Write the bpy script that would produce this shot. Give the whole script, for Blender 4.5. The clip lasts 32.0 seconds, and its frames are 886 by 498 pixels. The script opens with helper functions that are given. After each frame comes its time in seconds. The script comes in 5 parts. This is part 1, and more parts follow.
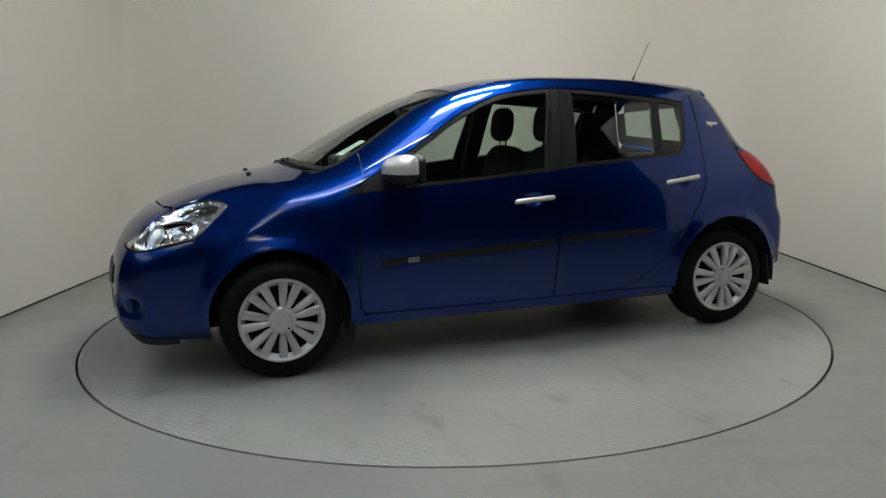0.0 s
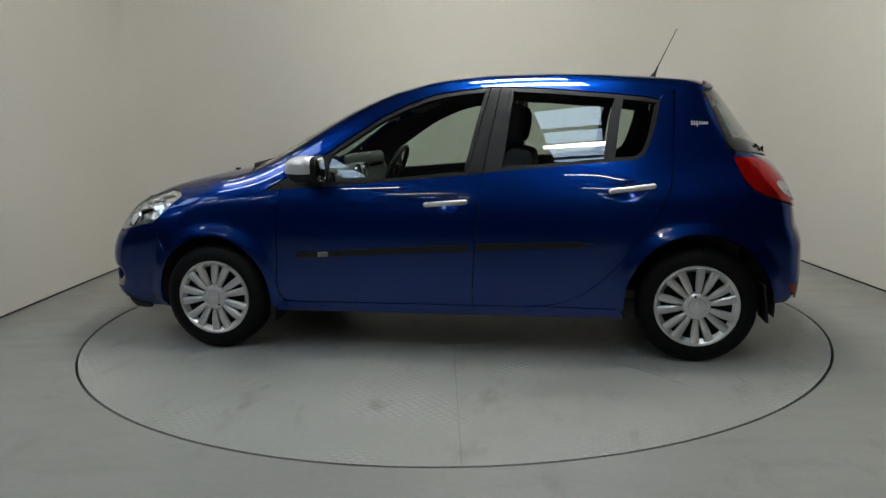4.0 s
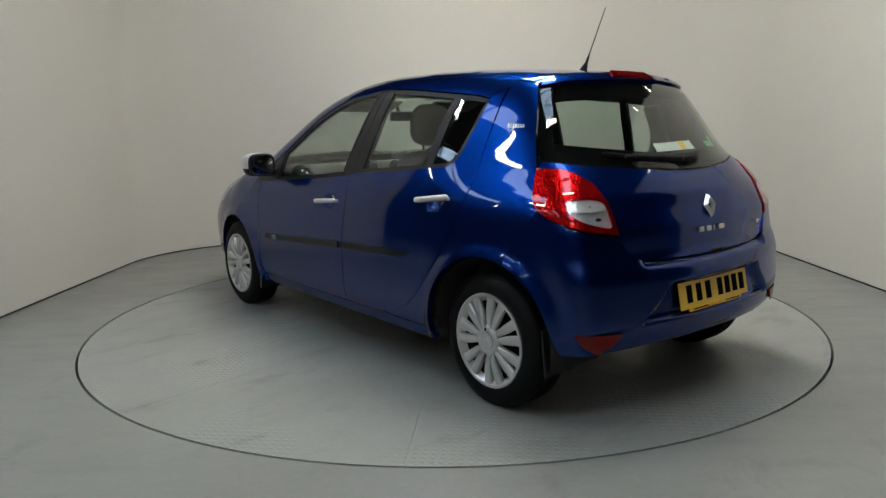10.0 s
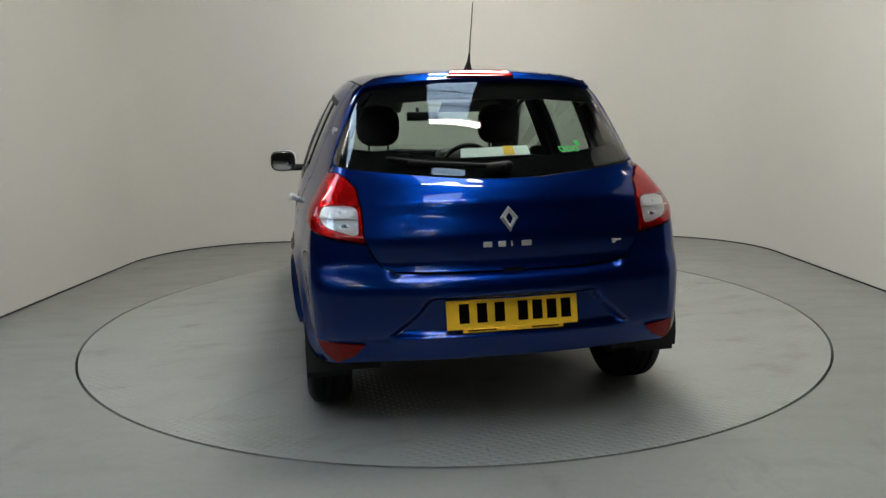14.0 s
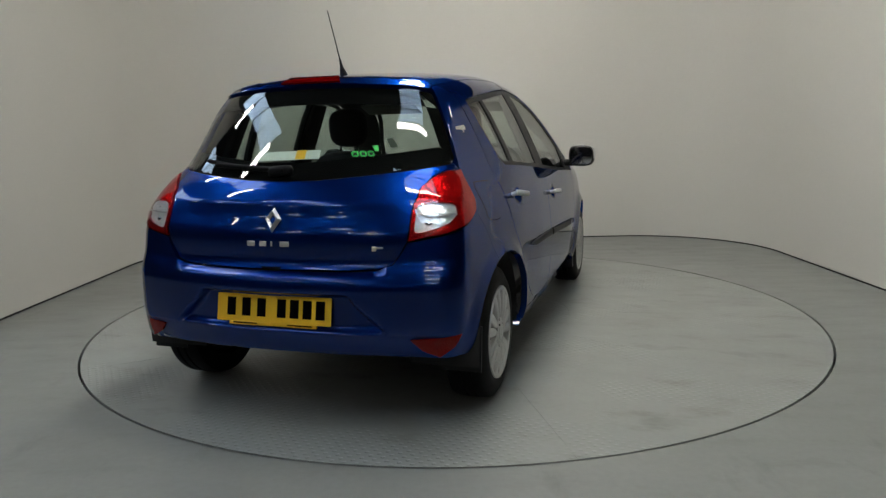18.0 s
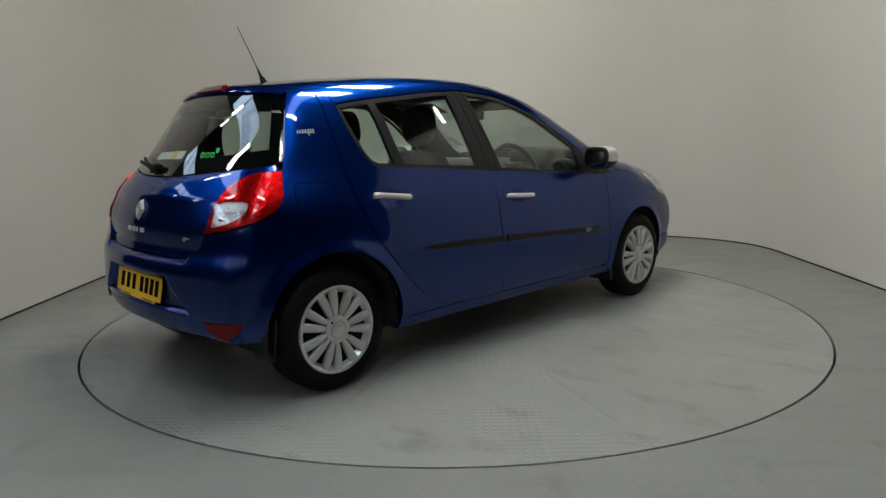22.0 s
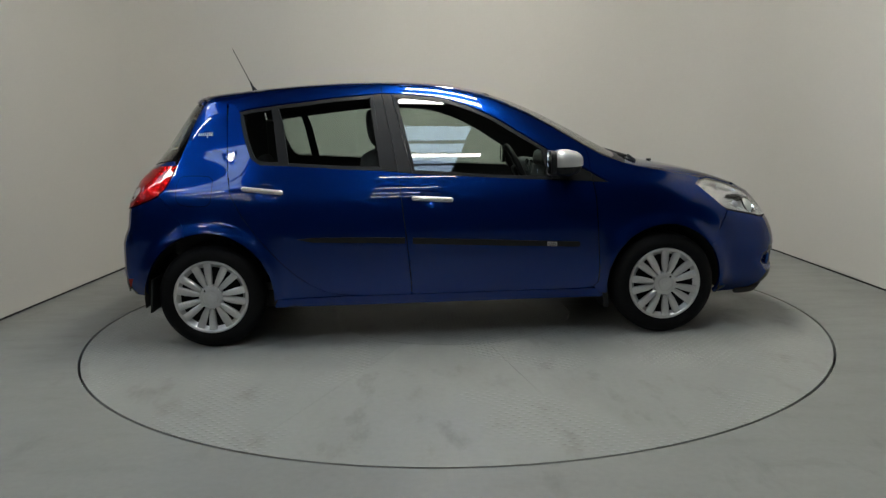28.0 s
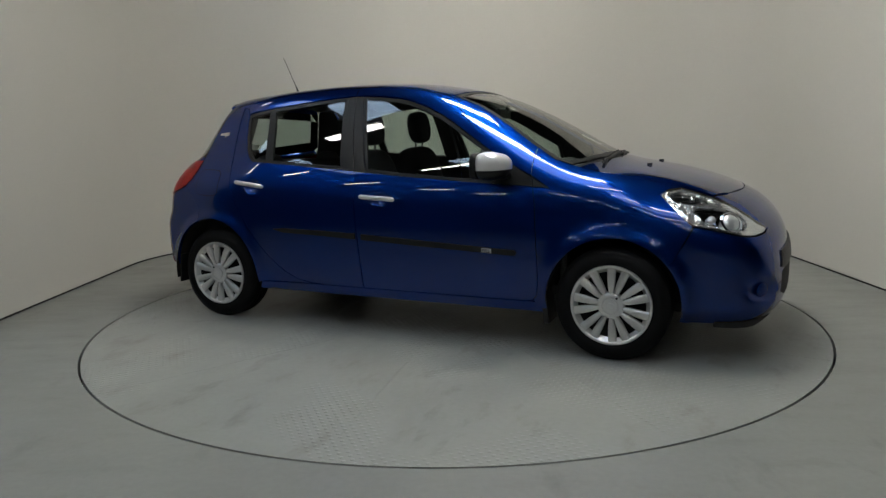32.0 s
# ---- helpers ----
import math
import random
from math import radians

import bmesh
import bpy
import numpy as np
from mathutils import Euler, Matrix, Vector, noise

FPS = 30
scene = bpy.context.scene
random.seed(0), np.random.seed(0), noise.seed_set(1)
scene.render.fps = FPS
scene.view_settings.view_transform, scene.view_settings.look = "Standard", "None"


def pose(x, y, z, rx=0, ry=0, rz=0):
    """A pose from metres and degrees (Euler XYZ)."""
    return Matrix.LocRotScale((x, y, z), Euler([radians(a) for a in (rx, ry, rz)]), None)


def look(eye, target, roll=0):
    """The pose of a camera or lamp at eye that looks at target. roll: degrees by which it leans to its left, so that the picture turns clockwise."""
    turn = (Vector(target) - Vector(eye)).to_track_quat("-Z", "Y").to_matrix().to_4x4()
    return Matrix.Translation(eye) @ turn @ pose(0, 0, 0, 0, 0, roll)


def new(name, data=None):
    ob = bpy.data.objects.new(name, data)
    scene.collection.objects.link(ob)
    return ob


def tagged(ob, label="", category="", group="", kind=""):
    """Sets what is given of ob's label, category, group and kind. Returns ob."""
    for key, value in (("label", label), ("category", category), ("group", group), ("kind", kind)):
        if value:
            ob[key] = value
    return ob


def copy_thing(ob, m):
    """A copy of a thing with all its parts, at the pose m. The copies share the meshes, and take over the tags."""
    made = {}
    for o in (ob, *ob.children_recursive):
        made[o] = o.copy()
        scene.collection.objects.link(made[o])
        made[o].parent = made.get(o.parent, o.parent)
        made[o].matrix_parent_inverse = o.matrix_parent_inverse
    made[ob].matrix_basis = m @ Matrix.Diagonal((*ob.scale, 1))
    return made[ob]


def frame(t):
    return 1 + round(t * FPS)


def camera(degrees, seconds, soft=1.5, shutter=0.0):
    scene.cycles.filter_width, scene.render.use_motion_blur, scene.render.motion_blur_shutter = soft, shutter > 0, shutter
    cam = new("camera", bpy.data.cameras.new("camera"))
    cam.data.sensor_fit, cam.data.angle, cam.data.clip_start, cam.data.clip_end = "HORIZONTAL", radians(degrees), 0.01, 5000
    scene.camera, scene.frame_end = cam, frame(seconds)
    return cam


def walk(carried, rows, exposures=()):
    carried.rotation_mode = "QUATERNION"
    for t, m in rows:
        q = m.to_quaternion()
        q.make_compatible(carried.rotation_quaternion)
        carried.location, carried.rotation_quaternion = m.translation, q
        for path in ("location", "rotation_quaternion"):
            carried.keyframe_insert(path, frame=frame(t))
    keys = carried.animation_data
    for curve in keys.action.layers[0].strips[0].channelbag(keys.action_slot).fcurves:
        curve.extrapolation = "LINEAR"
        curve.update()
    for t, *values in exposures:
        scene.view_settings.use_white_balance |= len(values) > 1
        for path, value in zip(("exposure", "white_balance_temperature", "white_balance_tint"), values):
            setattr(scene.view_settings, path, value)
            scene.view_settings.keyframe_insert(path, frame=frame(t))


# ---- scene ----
SECONDS = 32.0
cam = camera(64.27, SECONDS, soft=1.4)
EYE = Vector((0.0, -4.575, 1.177))


def aim(pitch, yaw, roll):
    """A pose at the tripod, from degrees up, degrees to the right and the lean."""
    p, q = radians(pitch), radians(yaw)
    return look(EYE, EYE + Vector((math.sin(q) * math.cos(p), math.cos(q) * math.cos(p), math.sin(p))), roll)


FIRST, LAST = aim(-9.446, -0.594, -1.170), aim(-9.400, -0.744, -1.290)
walk(cam, [(0.0, FIRST), (14.5, FIRST), (15.0, FIRST), (16.0, LAST), (16.5, LAST), (32.0, LAST)],
     exposures=[(0, -0.08), (2, -0.11), (6, -0.16), (9, -0.03), (12, -0.03), (14, 0.07), (17, -0.2), (20, -0.33), (22, -0.34), (28, -0.26), (30, -0.36), (32, -0.4)])

# heading of the turntable and of the car that stands on it, in degrees
TURN = [(0, 197.89), (1, 190.91), (2, 183.96), (3, 177.07), (4, 170.16), (5, 163.25), (6, 156.36), (7, 149.55), (8, 142.72), (9, 135.67), (10, 128.79), (11, 121.82), (12, 114.95), (13, 108.02), (14, 101.00), (15, 94.00), (16, 86.90), (17, 79.80), (18, 72.90), (19, 66.05), (20, 59.05), (21, 51.93), (22, 44.98), (23, 38.32), (24, 31.46), (25, 24.38), (26, 17.42), (27, 10.50), (28, 3.88), (29, -2.88), (30, -9.76), (31, -16.77), (32, -23.74)]
CAR_X, CAR_Y, CAR_LIFT = -0.1145, 0.1415, 0.0197  # the car's middle, from the turntable's axis
RING = 2.2307
ROOM_X, ROOM_Y, ROOM_R, WALL_H = 3.032, 3.143, 1.185, 3.3
HALL_Z = 4.75

# ---- light: the hall's roof lights, its rows of tubes, and lights added over the booth ----
world = bpy.data.worlds.new("hall_air")
scene.world = world
world.use_nodes = True
sky = world.node_tree.nodes.new("ShaderNodeTexSky")
sky.sky_type, sky.sun_disc, sky.sun_elevation, sky.sun_rotation = "NISHITA", False, radians(35), radians(120)
back = world.node_tree.nodes["Background"]
world.node_tree.links.new(sky.outputs[0], back.inputs["Color"])
back.inputs["Strength"].default_value = 0.06

TUBE_POWER, SKYLIGHT_POWER = 56.0, 6.5

# ---- materials ----
def material(name, colour, rough=0.5, metal=0.0, coat=0.0, grain=0.0, grain_size=40.0, stain=0.0, stain_size=2.0, bump=0.0, spec=0.5, coat_rough=0.03, coat_ior=0.0):
    """A painted or moulded surface with fine grain and broad stains."""
    m = bpy.data.materials.new(name)
    m.use_nodes = True
    nt = m.node_tree
    b = nt.nodes["Principled BSDF"]
    b.inputs["Roughness"].default_value, b.inputs["Metallic"].default_value = rough, metal
    b.inputs["Coat Weight"].default_value, b.inputs["Coat Roughness"].default_value = coat, coat_rough
    b.inputs["Specular IOR Level"].default_value = spec
    b.inputs["Base Color"].default_value = (*colour, 1)
    if coat_ior:
        b.inputs["Coat IOR"].default_value = coat_ior
    if grain or stain or bump:
        co = nt.nodes.new("ShaderNodeTexCoord")
        fine, broad = nt.nodes.new("ShaderNodeTexNoise"), nt.nodes.new("ShaderNodeTexNoise")
        fine.inputs["Scale"].default_value, fine.inputs["Detail"].default_value = grain_size, 4
        broad.inputs["Scale"].default_value, broad.inputs["Detail"].default_value = stain_size, 6
        for n in (fine, broad):
            nt.links.new(co.outputs["Object"], n.inputs["Vector"])
        value = None
        for n, amount in ((fine, grain), (broad, stain)):
            k = nt.nodes.new("ShaderNodeMapRange")
            k.inputs["From Min"].default_value, k.inputs["From Max"].default_value = 0.25, 0.75
            k.inputs["To Min"].default_value, k.inputs["To Max"].default_value = 1 - amount, 1 + amount
            nt.links.new(n.outputs["Fac"], k.inputs["Value"])
            if value is None:
                value = k.outputs[0]
            else:
                mul = nt.nodes.new("ShaderNodeMath")
                mul.operation = "MULTIPLY"
                nt.links.new(value, mul.inputs[0])
                nt.links.new(k.outputs[0], mul.inputs[1])
                value = mul.outputs[0]
        tint = nt.nodes.new("ShaderNodeVectorMath")
        tint.operation = "SCALE"
        tint.inputs[0].default_value = colour
        nt.links.new(value, tint.inputs["Scale"])
        nt.links.new(tint.outputs["Vector"], b.inputs["Base Color"])
        if bump:
            bp = nt.nodes.new("ShaderNodeBump")
            bp.inputs["Strength"].default_value, bp.inputs["Distance"].default_value = bump, 0.002
            nt.links.new(fine.outputs["Fac"], bp.inputs["Height"])
            nt.links.new(bp.outputs["Normal"], b.inputs["Normal"])
    return m


def glass(name, colour, rough=0.0, base=0.08):
    m = bpy.data.materials.new(name)
    m.use_nodes = True
    nt = m.node_tree
    nt.nodes.clear()
    out = nt.nodes.new("ShaderNodeOutputMaterial")
    clear, shine, mix, face, power, gain = (nt.nodes.new("ShaderNode" + n) for n in ("BsdfTransparent", "BsdfGlossy", "MixShader", "LayerWeight", "Math", "Math"))
    clear.inputs["Color"].default_value = (*colour, 1)
    shine.inputs["Roughness"].default_value = rough
    face.inputs["Blend"].default_value = 0.5
    power.operation, gain.operation = "POWER", "MULTIPLY_ADD"
    power.inputs[1].default_value = 3.7
    gain.inputs[1].default_value, gain.inputs[2].default_value = 1 - base, base
    nt.links.new(face.outputs["Facing"], power.inputs[0])
    nt.links.new(power.outputs[0], gain.inputs[0])
    nt.links.new(gain.outputs[0], mix.inputs[0])
    nt.links.new(clear.outputs[0], mix.inputs[1])
    nt.links.new(shine.outputs[0], mix.inputs[2])
    nt.links.new(mix.outputs[0], out.inputs["Surface"])
    return m


def glow(name, colour, power):
    m = bpy.data.materials.new(name)
    m.use_nodes = True
    b = m.node_tree.nodes["Principled BSDF"]
    b.inputs["Base Color"].default_value = (*colour, 1)
    b.inputs["Emission Color"].default_value, b.inputs["Emission Strength"].default_value = (*colour, 1), power
    return m


def lacquer(name, body, flake, flake_rough, share, ior=1.48, grain_size=900.0, grain=0.10, facets=0.0, depth=0.003):
    """Coloured body and bright flakes under a clear glossy coat."""
    m = bpy.data.materials.new(name)
    m.use_nodes = True
    nt = m.node_tree
    nt.nodes.clear()
    out, co, fine, k, tint, flat, shine, both_, coat, top, edge = (nt.nodes.new("ShaderNode" + n) for n in (
        "OutputMaterial", "TexCoord", "TexNoise", "MapRange", "VectorMath", "BsdfDiffuse", "BsdfGlossy", "MixShader", "BsdfGlossy", "MixShader", "Fresnel"))
    fine.inputs["Scale"].default_value, fine.inputs["Detail"].default_value = grain_size, 4
    k.inputs["From Min"].default_value, k.inputs["From Max"].default_value = 0.25, 0.75
    k.inputs["To Min"].default_value, k.inputs["To Max"].default_value = 1 - grain, 1 + grain
    nt.links.new(co.outputs["Object"], fine.inputs["Vector"])
    nt.links.new(fine.outputs["Fac"], k.inputs["Value"])
    tint.operation = "SCALE"
    tint.inputs[0].default_value = flake
    nt.links.new(k.outputs[0], tint.inputs["Scale"])
    nt.links.new(tint.outputs["Vector"], shine.inputs["Color"])
    flat.inputs["Color"].default_value = (*body, 1)
    shine.inputs["Roughness"].default_value, coat.inputs["Roughness"].default_value = flake_rough, 0.004
    coat.inputs["Color"].default_value = (1, 1, 1, 1)
    both_.inputs[0].default_value = share
    edge.inputs["IOR"].default_value = ior
    if facets:
        cells, bp = nt.nodes.new("ShaderNodeTexVoronoi"), nt.nodes.new("ShaderNodeBump")
        cells.inputs["Scale"].default_value = facets
        bp.inputs["Strength"].default_value, bp.inputs["Distance"].default_value = 1.0, depth
        nt.links.new(co.outputs["Object"], cells.inputs["Vector"])
        nt.links.new(cells.outputs["Distance"], bp.inputs["Height"])
        nt.links.new(bp.outputs["Normal"], flat.inputs["Normal"])
        nt.links.new(bp.outputs["Normal"], shine.inputs["Normal"])
    nt.links.new(flat.outputs[0], both_.inputs[1])
    nt.links.new(shine.outputs[0], both_.inputs[2])
    nt.links.new(edge.outputs[0], top.inputs[0])
    nt.links.new(both_.outputs[0], top.inputs[1])
    nt.links.new(coat.outputs[0], top.inputs[2])
    nt.links.new(top.outputs[0], out.inputs["Surface"])
    return m


PAINT = lacquer("blue_metallic_paint", (0.0012, 0.0030, 0.016), (0.0008, 0.033, 0.25), 0.30, 0.60, 1.42)
PLASTIC = material("black_plastic", (0.008, 0.0083, 0.0088), 0.42, 0, 0, 0.12, 300.0, 0.05, 6.0, 0.1, spec=0.2)
RUBBER = material("tyre_rubber", (0.0045, 0.0045, 0.0048), 0.55, 0, 0, 0.15, 120.0, 0.1, 5.0, 0.15, spec=0.09)
TRIM = material("dark_cabin_trim", (0.018, 0.019, 0.0195), 0.7, 0, 0, 0.15, 250.0, 0.05, 4.0, 0.2)
DASH = material("grey_green_dash_moulding", (0.042, 0.047, 0.045), 0.6, 0, 0, 0.12, 250.0, 0.05, 4.0, 0.2)
CLOTH = material("charcoal_seat_cloth", (0.022, 0.023, 0.026), 0.9, 0, 0, 0.25, 500.0, 0.08, 6.0, 0.4)
LINING = material("grey_roof_lining", (0.24, 0.24, 0.225), 0.9, 0, 0, 0.08, 400.0)
SILVER = material("silver_paint", (0.52, 0.52, 0.51), 0.34, 0.35, 0.3, 0.05, 600.0, 0.03, 3.0)
CAP = material("silver_wheel_cap", (0.50, 0.50, 0.49), 0.30, 0.65, 0.3, 0.05, 500.0, 0.05, 8.0)
CHROME = material("chrome", (0.75, 0.75, 0.76), 0.08, 1.0)
STEEL = material("dark_steel", (0.012, 0.012, 0.013), 0.55, 0.3, 0, 0.2, 60.0, spec=0.2)
UNDER = material("underbody_black", (0.010, 0.010, 0.010), 0.85, 0, 0, 0.3, 20.0)
RED = lacquer("red_lamp_plastic", (0.17, 0.0015, 0.0015), (0.50, 0.005, 0.006), 0.26, 0.45, 1.45, 45.0, 0.15, 95.0, 0.0014)
RED_DARK = lacquer("red_reflector", (0.09, 0.0008, 0.0008), (0.24, 0.002, 0.002), 0.30, 0.5, 1.36, 90.0, 0.15, 140.0, 0.002)


def faceted(m, size, depth):
    """Moulded facets under the smooth outer face of a lamp."""
    nt = m.node_tree
    b = nt.nodes["Principled BSDF"]
    co, cells, bp = (nt.nodes.new("ShaderNode" + n) for n in ("TexCoord", "TexVoronoi", "Bump"))
    cells.inputs["Scale"].default_value = size
    bp.inputs["Strength"].default_value, bp.inputs["Distance"].default_value = 1.0, depth
    nt.links.new(co.outputs["Object"], cells.inputs["Vector"])
    nt.links.new(cells.outputs["Distance"], bp.inputs["Height"])
    nt.links.new(bp.outputs["Normal"], b.inputs["Normal"])
    return m


YELLOW = material("yellow_plate", (0.80, 0.47, 0.02), 0.4, 0, 0.2, 0.03, 200.0, 0.04, 9.0)
INK = material("black_ink", (0.0022, 0.002, 0.002), 0.6, spec=0.02)
LABEL = material("pale_sticker", (0.60, 0.66, 0.60), 0.5, 0, 0, 0.05, 90.0)
GREEN = material("green_sticker", (0.05, 0.55, 0.10), 0.5)
GLASS = glass("tinted_glass", (0.70, 0.78, 0.73))
GLASS_REAR = glass("rear_glass", (0.66, 0.74, 0.70), base=0.055)
LENS = glass("clear_lens", (0.92, 0.93, 0.93))
BOWL = faceted(material("bright_lamp_bowl", (0.78, 0.78, 0.77), 0.28, 0.6, 0.5, 0.06, 45.0), 45.0, 0.003)
BEZEL = faceted(material("silver_lamp_bezel", (0.80, 0.80, 0.80), 0.20, 0.85, 0.4, 0.05, 45.0), 26.0, 0.004)
FROST = material("lamp_reflector", (0.66, 0.66, 0.64), 0.22, 0.85, 0, 0.1, 60.0)
WALL = material("white_wall_paint", (0.41, 0.403, 0.373), 0.75, 0, 0, 0.012, 60.0, 0.02, 0.6, 0.05)
HALL = material("dark_hall_cladding", (0.014, 0.015, 0.017), 0.8, 0, 0, 0.1, 10.0)
GAP = material("black_gap", (0.01, 0.01, 0.01), 0.9)
TUBE = glow("fluorescent_tube", (1.0, 0.965, 0.870), TUBE_POWER)
SKYPANE = glow("roof_light_pane", (0.56, 0.75, 1.0), SKYLIGHT_POWER)


def floor_paint(name, shade, plate):
    """Worn grey floor paint, scuffed and dusty; plate: with a raised tread underneath."""
    m = material(name, (shade, shade * 1.035, shade * 0.975), 0.42, 0, 0, 0.05, 35.0, 0.10, 1.1, 0.08)
    nt = m.node_tree
    b = nt.nodes["Principled BSDF"]
    co = next(n for n in nt.nodes if n.type == "TEX_COORD")
    marks, squash = nt.nodes.new("ShaderNodeTexNoise"), nt.nodes.new("ShaderNodeMapping")
    squash.inputs["Scale"].default_value = (1.0, 3.2, 1.0) if not plate else (2.2, 1.0, 1.0)
    squash.inputs["Rotation"].default_value = (0, 0, 0.5)
    nt.links.new(co.outputs["Object"], squash.inputs["Vector"])
    nt.links.new(squash.outputs[0], marks.inputs["Vector"])
    marks.inputs["Scale"].default_value, marks.inputs["Detail"].default_value, marks.inputs["Roughness"].default_value = 2.4, 9, 0.62
    ramp = nt.nodes.new("ShaderNodeValToRGB")
    ramp.color_ramp.elements[0].position, ramp.color_ramp.elements[1].position = 0.58, 0.74
    nt.links.new(marks.outputs["Fac"], ramp.inputs[0])
    mix = nt.nodes.new("ShaderNodeMix")
    mix.data_type = "RGBA"
    mix.inputs[7].default_value = (shade * 0.55, shade * 0.5, shade * 0.42, 1)
    old = b.inputs["Base Color"].links[0].from_socket
    fac = nt.nodes.new("ShaderNodeMath")
    fac.operation = "MULTIPLY"
    fac.inputs[1].default_value = 0.55 if plate else 0.25
    nt.links.new(ramp.outputs["Color"], fac.inputs[0])
    nt.links.new(fac.outputs[0], mix.inputs[0])
    nt.links.new(old, mix.inputs[6])
    nt.links.new(mix.outputs[2], b.inputs["Base Color"])
    rough = nt.nodes.new("ShaderNodeMapRange")
    rough.inputs["To Min"].default_value, rough.inputs["To Max"].default_value = 0.27, 0.5
    nt.links.new(marks.outputs["Fac"], rough.inputs["Value"])
    nt.links.new(rough.outputs[0], b.inputs["Roughness"])
    # small dark scuffs and grime, and pale rubbed patches
    for size, lo, hi, amount, shade2, seed in ((4.2, 0.60, 0.72, 0.62, 0.40, 3.1), (1.3, 0.56, 0.70, 0.40, 0.62, 8.4), (0.9, 0.55, 0.72, 0.35, 1.22, 15.0)):
        spot, way = nt.nodes.new("ShaderNodeTexNoise"), nt.nodes.new("ShaderNodeMapping")
        way.inputs["Location"].default_value = (seed, seed * 1.7, 0)
        way.inputs["Rotation"].default_value = (0, 0, seed)
        way.inputs["Scale"].default_value = (1.0, 0.42, 1.0)
        nt.links.new(co.outputs["Object"], way.inputs["Vector"])
        nt.links.new(way.outputs[0], spot.inputs["Vector"])
        spot.inputs["Scale"].default_value, spot.inputs["Detail"].default_value, spot.inputs["Roughness"].default_value = size, 8, 0.6
        cut = nt.nodes.new("ShaderNodeMapRange")
        cut.inputs["From Min"].default_value, cut.inputs["From Max"].default_value = lo, hi
        cut.inputs["To Max"].default_value = amount if plate else amount * 0.7
        nt.links.new(spot.outputs["Fac"], cut.inputs["Value"])
        lay = nt.nodes.new("ShaderNodeMix")
        lay.data_type = "RGBA"
        lay.inputs[7].default_value = (shade * shade2, shade * shade2 * 0.98, shade * shade2 * 0.90, 1)
        nt.links.new(cut.outputs[0], lay.inputs[0])
        nt.links.new(b.inputs["Base Color"].links[0].from_socket, lay.inputs[6])
        nt.links.new(lay.outputs[2], b.inputs["Base Color"])
    if plate:
        tread = nt.nodes.new("ShaderNodeTexWave"), nt.nodes.new("ShaderNodeTexWave")
        spots = nt.nodes.new("ShaderNodeMath")
        spots.operation = "MULTIPLY"
        for n, turn in zip(tread, (0.785, -0.785)):
            mp = nt.nodes.new("ShaderNodeMapping")
            mp.inputs["Rotation"].default_value = (0, 0, turn)
            nt.links.new(co.outputs["Object"], mp.inputs["Vector"])
            nt.links.new(mp.outputs[0], n.inputs["Vector"])
            n.inputs["Scale"].default_value = 9.0
        nt.links.new(tread[0].outputs["Fac"], spots.inputs[0])
        nt.links.new(tread[1].outputs["Fac"], spots.inputs[1])
        lift = nt.nodes.new("ShaderNodeMapRange")
        lift.inputs["From Min"].default_value, lift.inputs["From Max"].default_value = 0.45, 0.8
        nt.links.new(spots.outputs[0], lift.inputs["Value"])
        bump = nt.nodes.new("ShaderNodeBump")
        bump.inputs["Strength"].default_value, bump.inputs["Distance"].default_value = 1.0, 0.0028
        worn, keep = nt.nodes.new("ShaderNodeMapRange"), nt.nodes.new("ShaderNodeMath")
        worn.inputs["From Min"].default_value, worn.inputs["From Max"].default_value = 0.48, 0.60
        keep.operation = "MULTIPLY"
        patch = nt.nodes.new("ShaderNodeTexNoise")
        patch.inputs["Scale"].default_value = 1.1
        nt.links.new(co.outputs["Object"], patch.inputs["Vector"])
        nt.links.new(patch.outputs["Fac"], worn.inputs["Value"])
        nt.links.new(worn.outputs[0], keep.inputs[0])
        nt.links.new(lift.outputs[0], keep.inputs[1])
        nt.links.new(keep.outputs[0], bump.inputs["Height"])
        nt.links.new(b.inputs["Normal"].links[0].from_socket, bump.inputs["Normal"])
        nt.links.new(bump.outputs["Normal"], b.inputs["Normal"])
    return m


FLOOR = floor_paint("grey_floor_paint", 0.150, False)
DECK = floor_paint("grey_deck_paint", 0.185, True)
# ---- the car's outer form: one implicit surface, x forward, y left, z up ----
def table(xs, ys, soft):
    """A smooth curve through rough points."""
    lo, hi = xs[0] - 0.5, xs[-1] + 0.5
    g = np.linspace(lo, hi, 2400)
    v = np.interp(g, xs, ys)
    n = max(1, int(soft / (g[1] - g[0])))
    k = np.hanning(2 * n + 3)
    k /= k.sum()
    v = np.convolve(np.pad(v, n + 1, "edge"), k, "valid")
    return lambda q: np.interp(q, g, v)


Z_TOP = table([-1.75, -1.5, -1.35, -1.2, -1.0, -0.8, -0.53, -0.23, 0.0, 0.14, 0.33, 0.51, 0.70, 0.89, 1.10, 1.22, 1.4, 1.55, 1.7, 1.85, 2.0, 2.1, 2.2],
              [1.345, 1.395, 1.418, 1.436, 1.456, 1.471, 1.482, 1.482, 1.469, 1.449, 1.413, 1.357, 1.272, 1.170, 1.045, 0.990, 0.957, 0.926, 0.886, 0.832, 0.755, 0.685, 0.58], 0.11)
CROWN = table([-1.6, -1.0, -0.2, 0.2, 0.6, 1.0, 1.2, 1.5, 1.9, 2.1], [0.16, 0.14, 0.12, 0.16, 0.32, 0.27, 0.11, 0.07, 0.11, 0.13], 0.3)
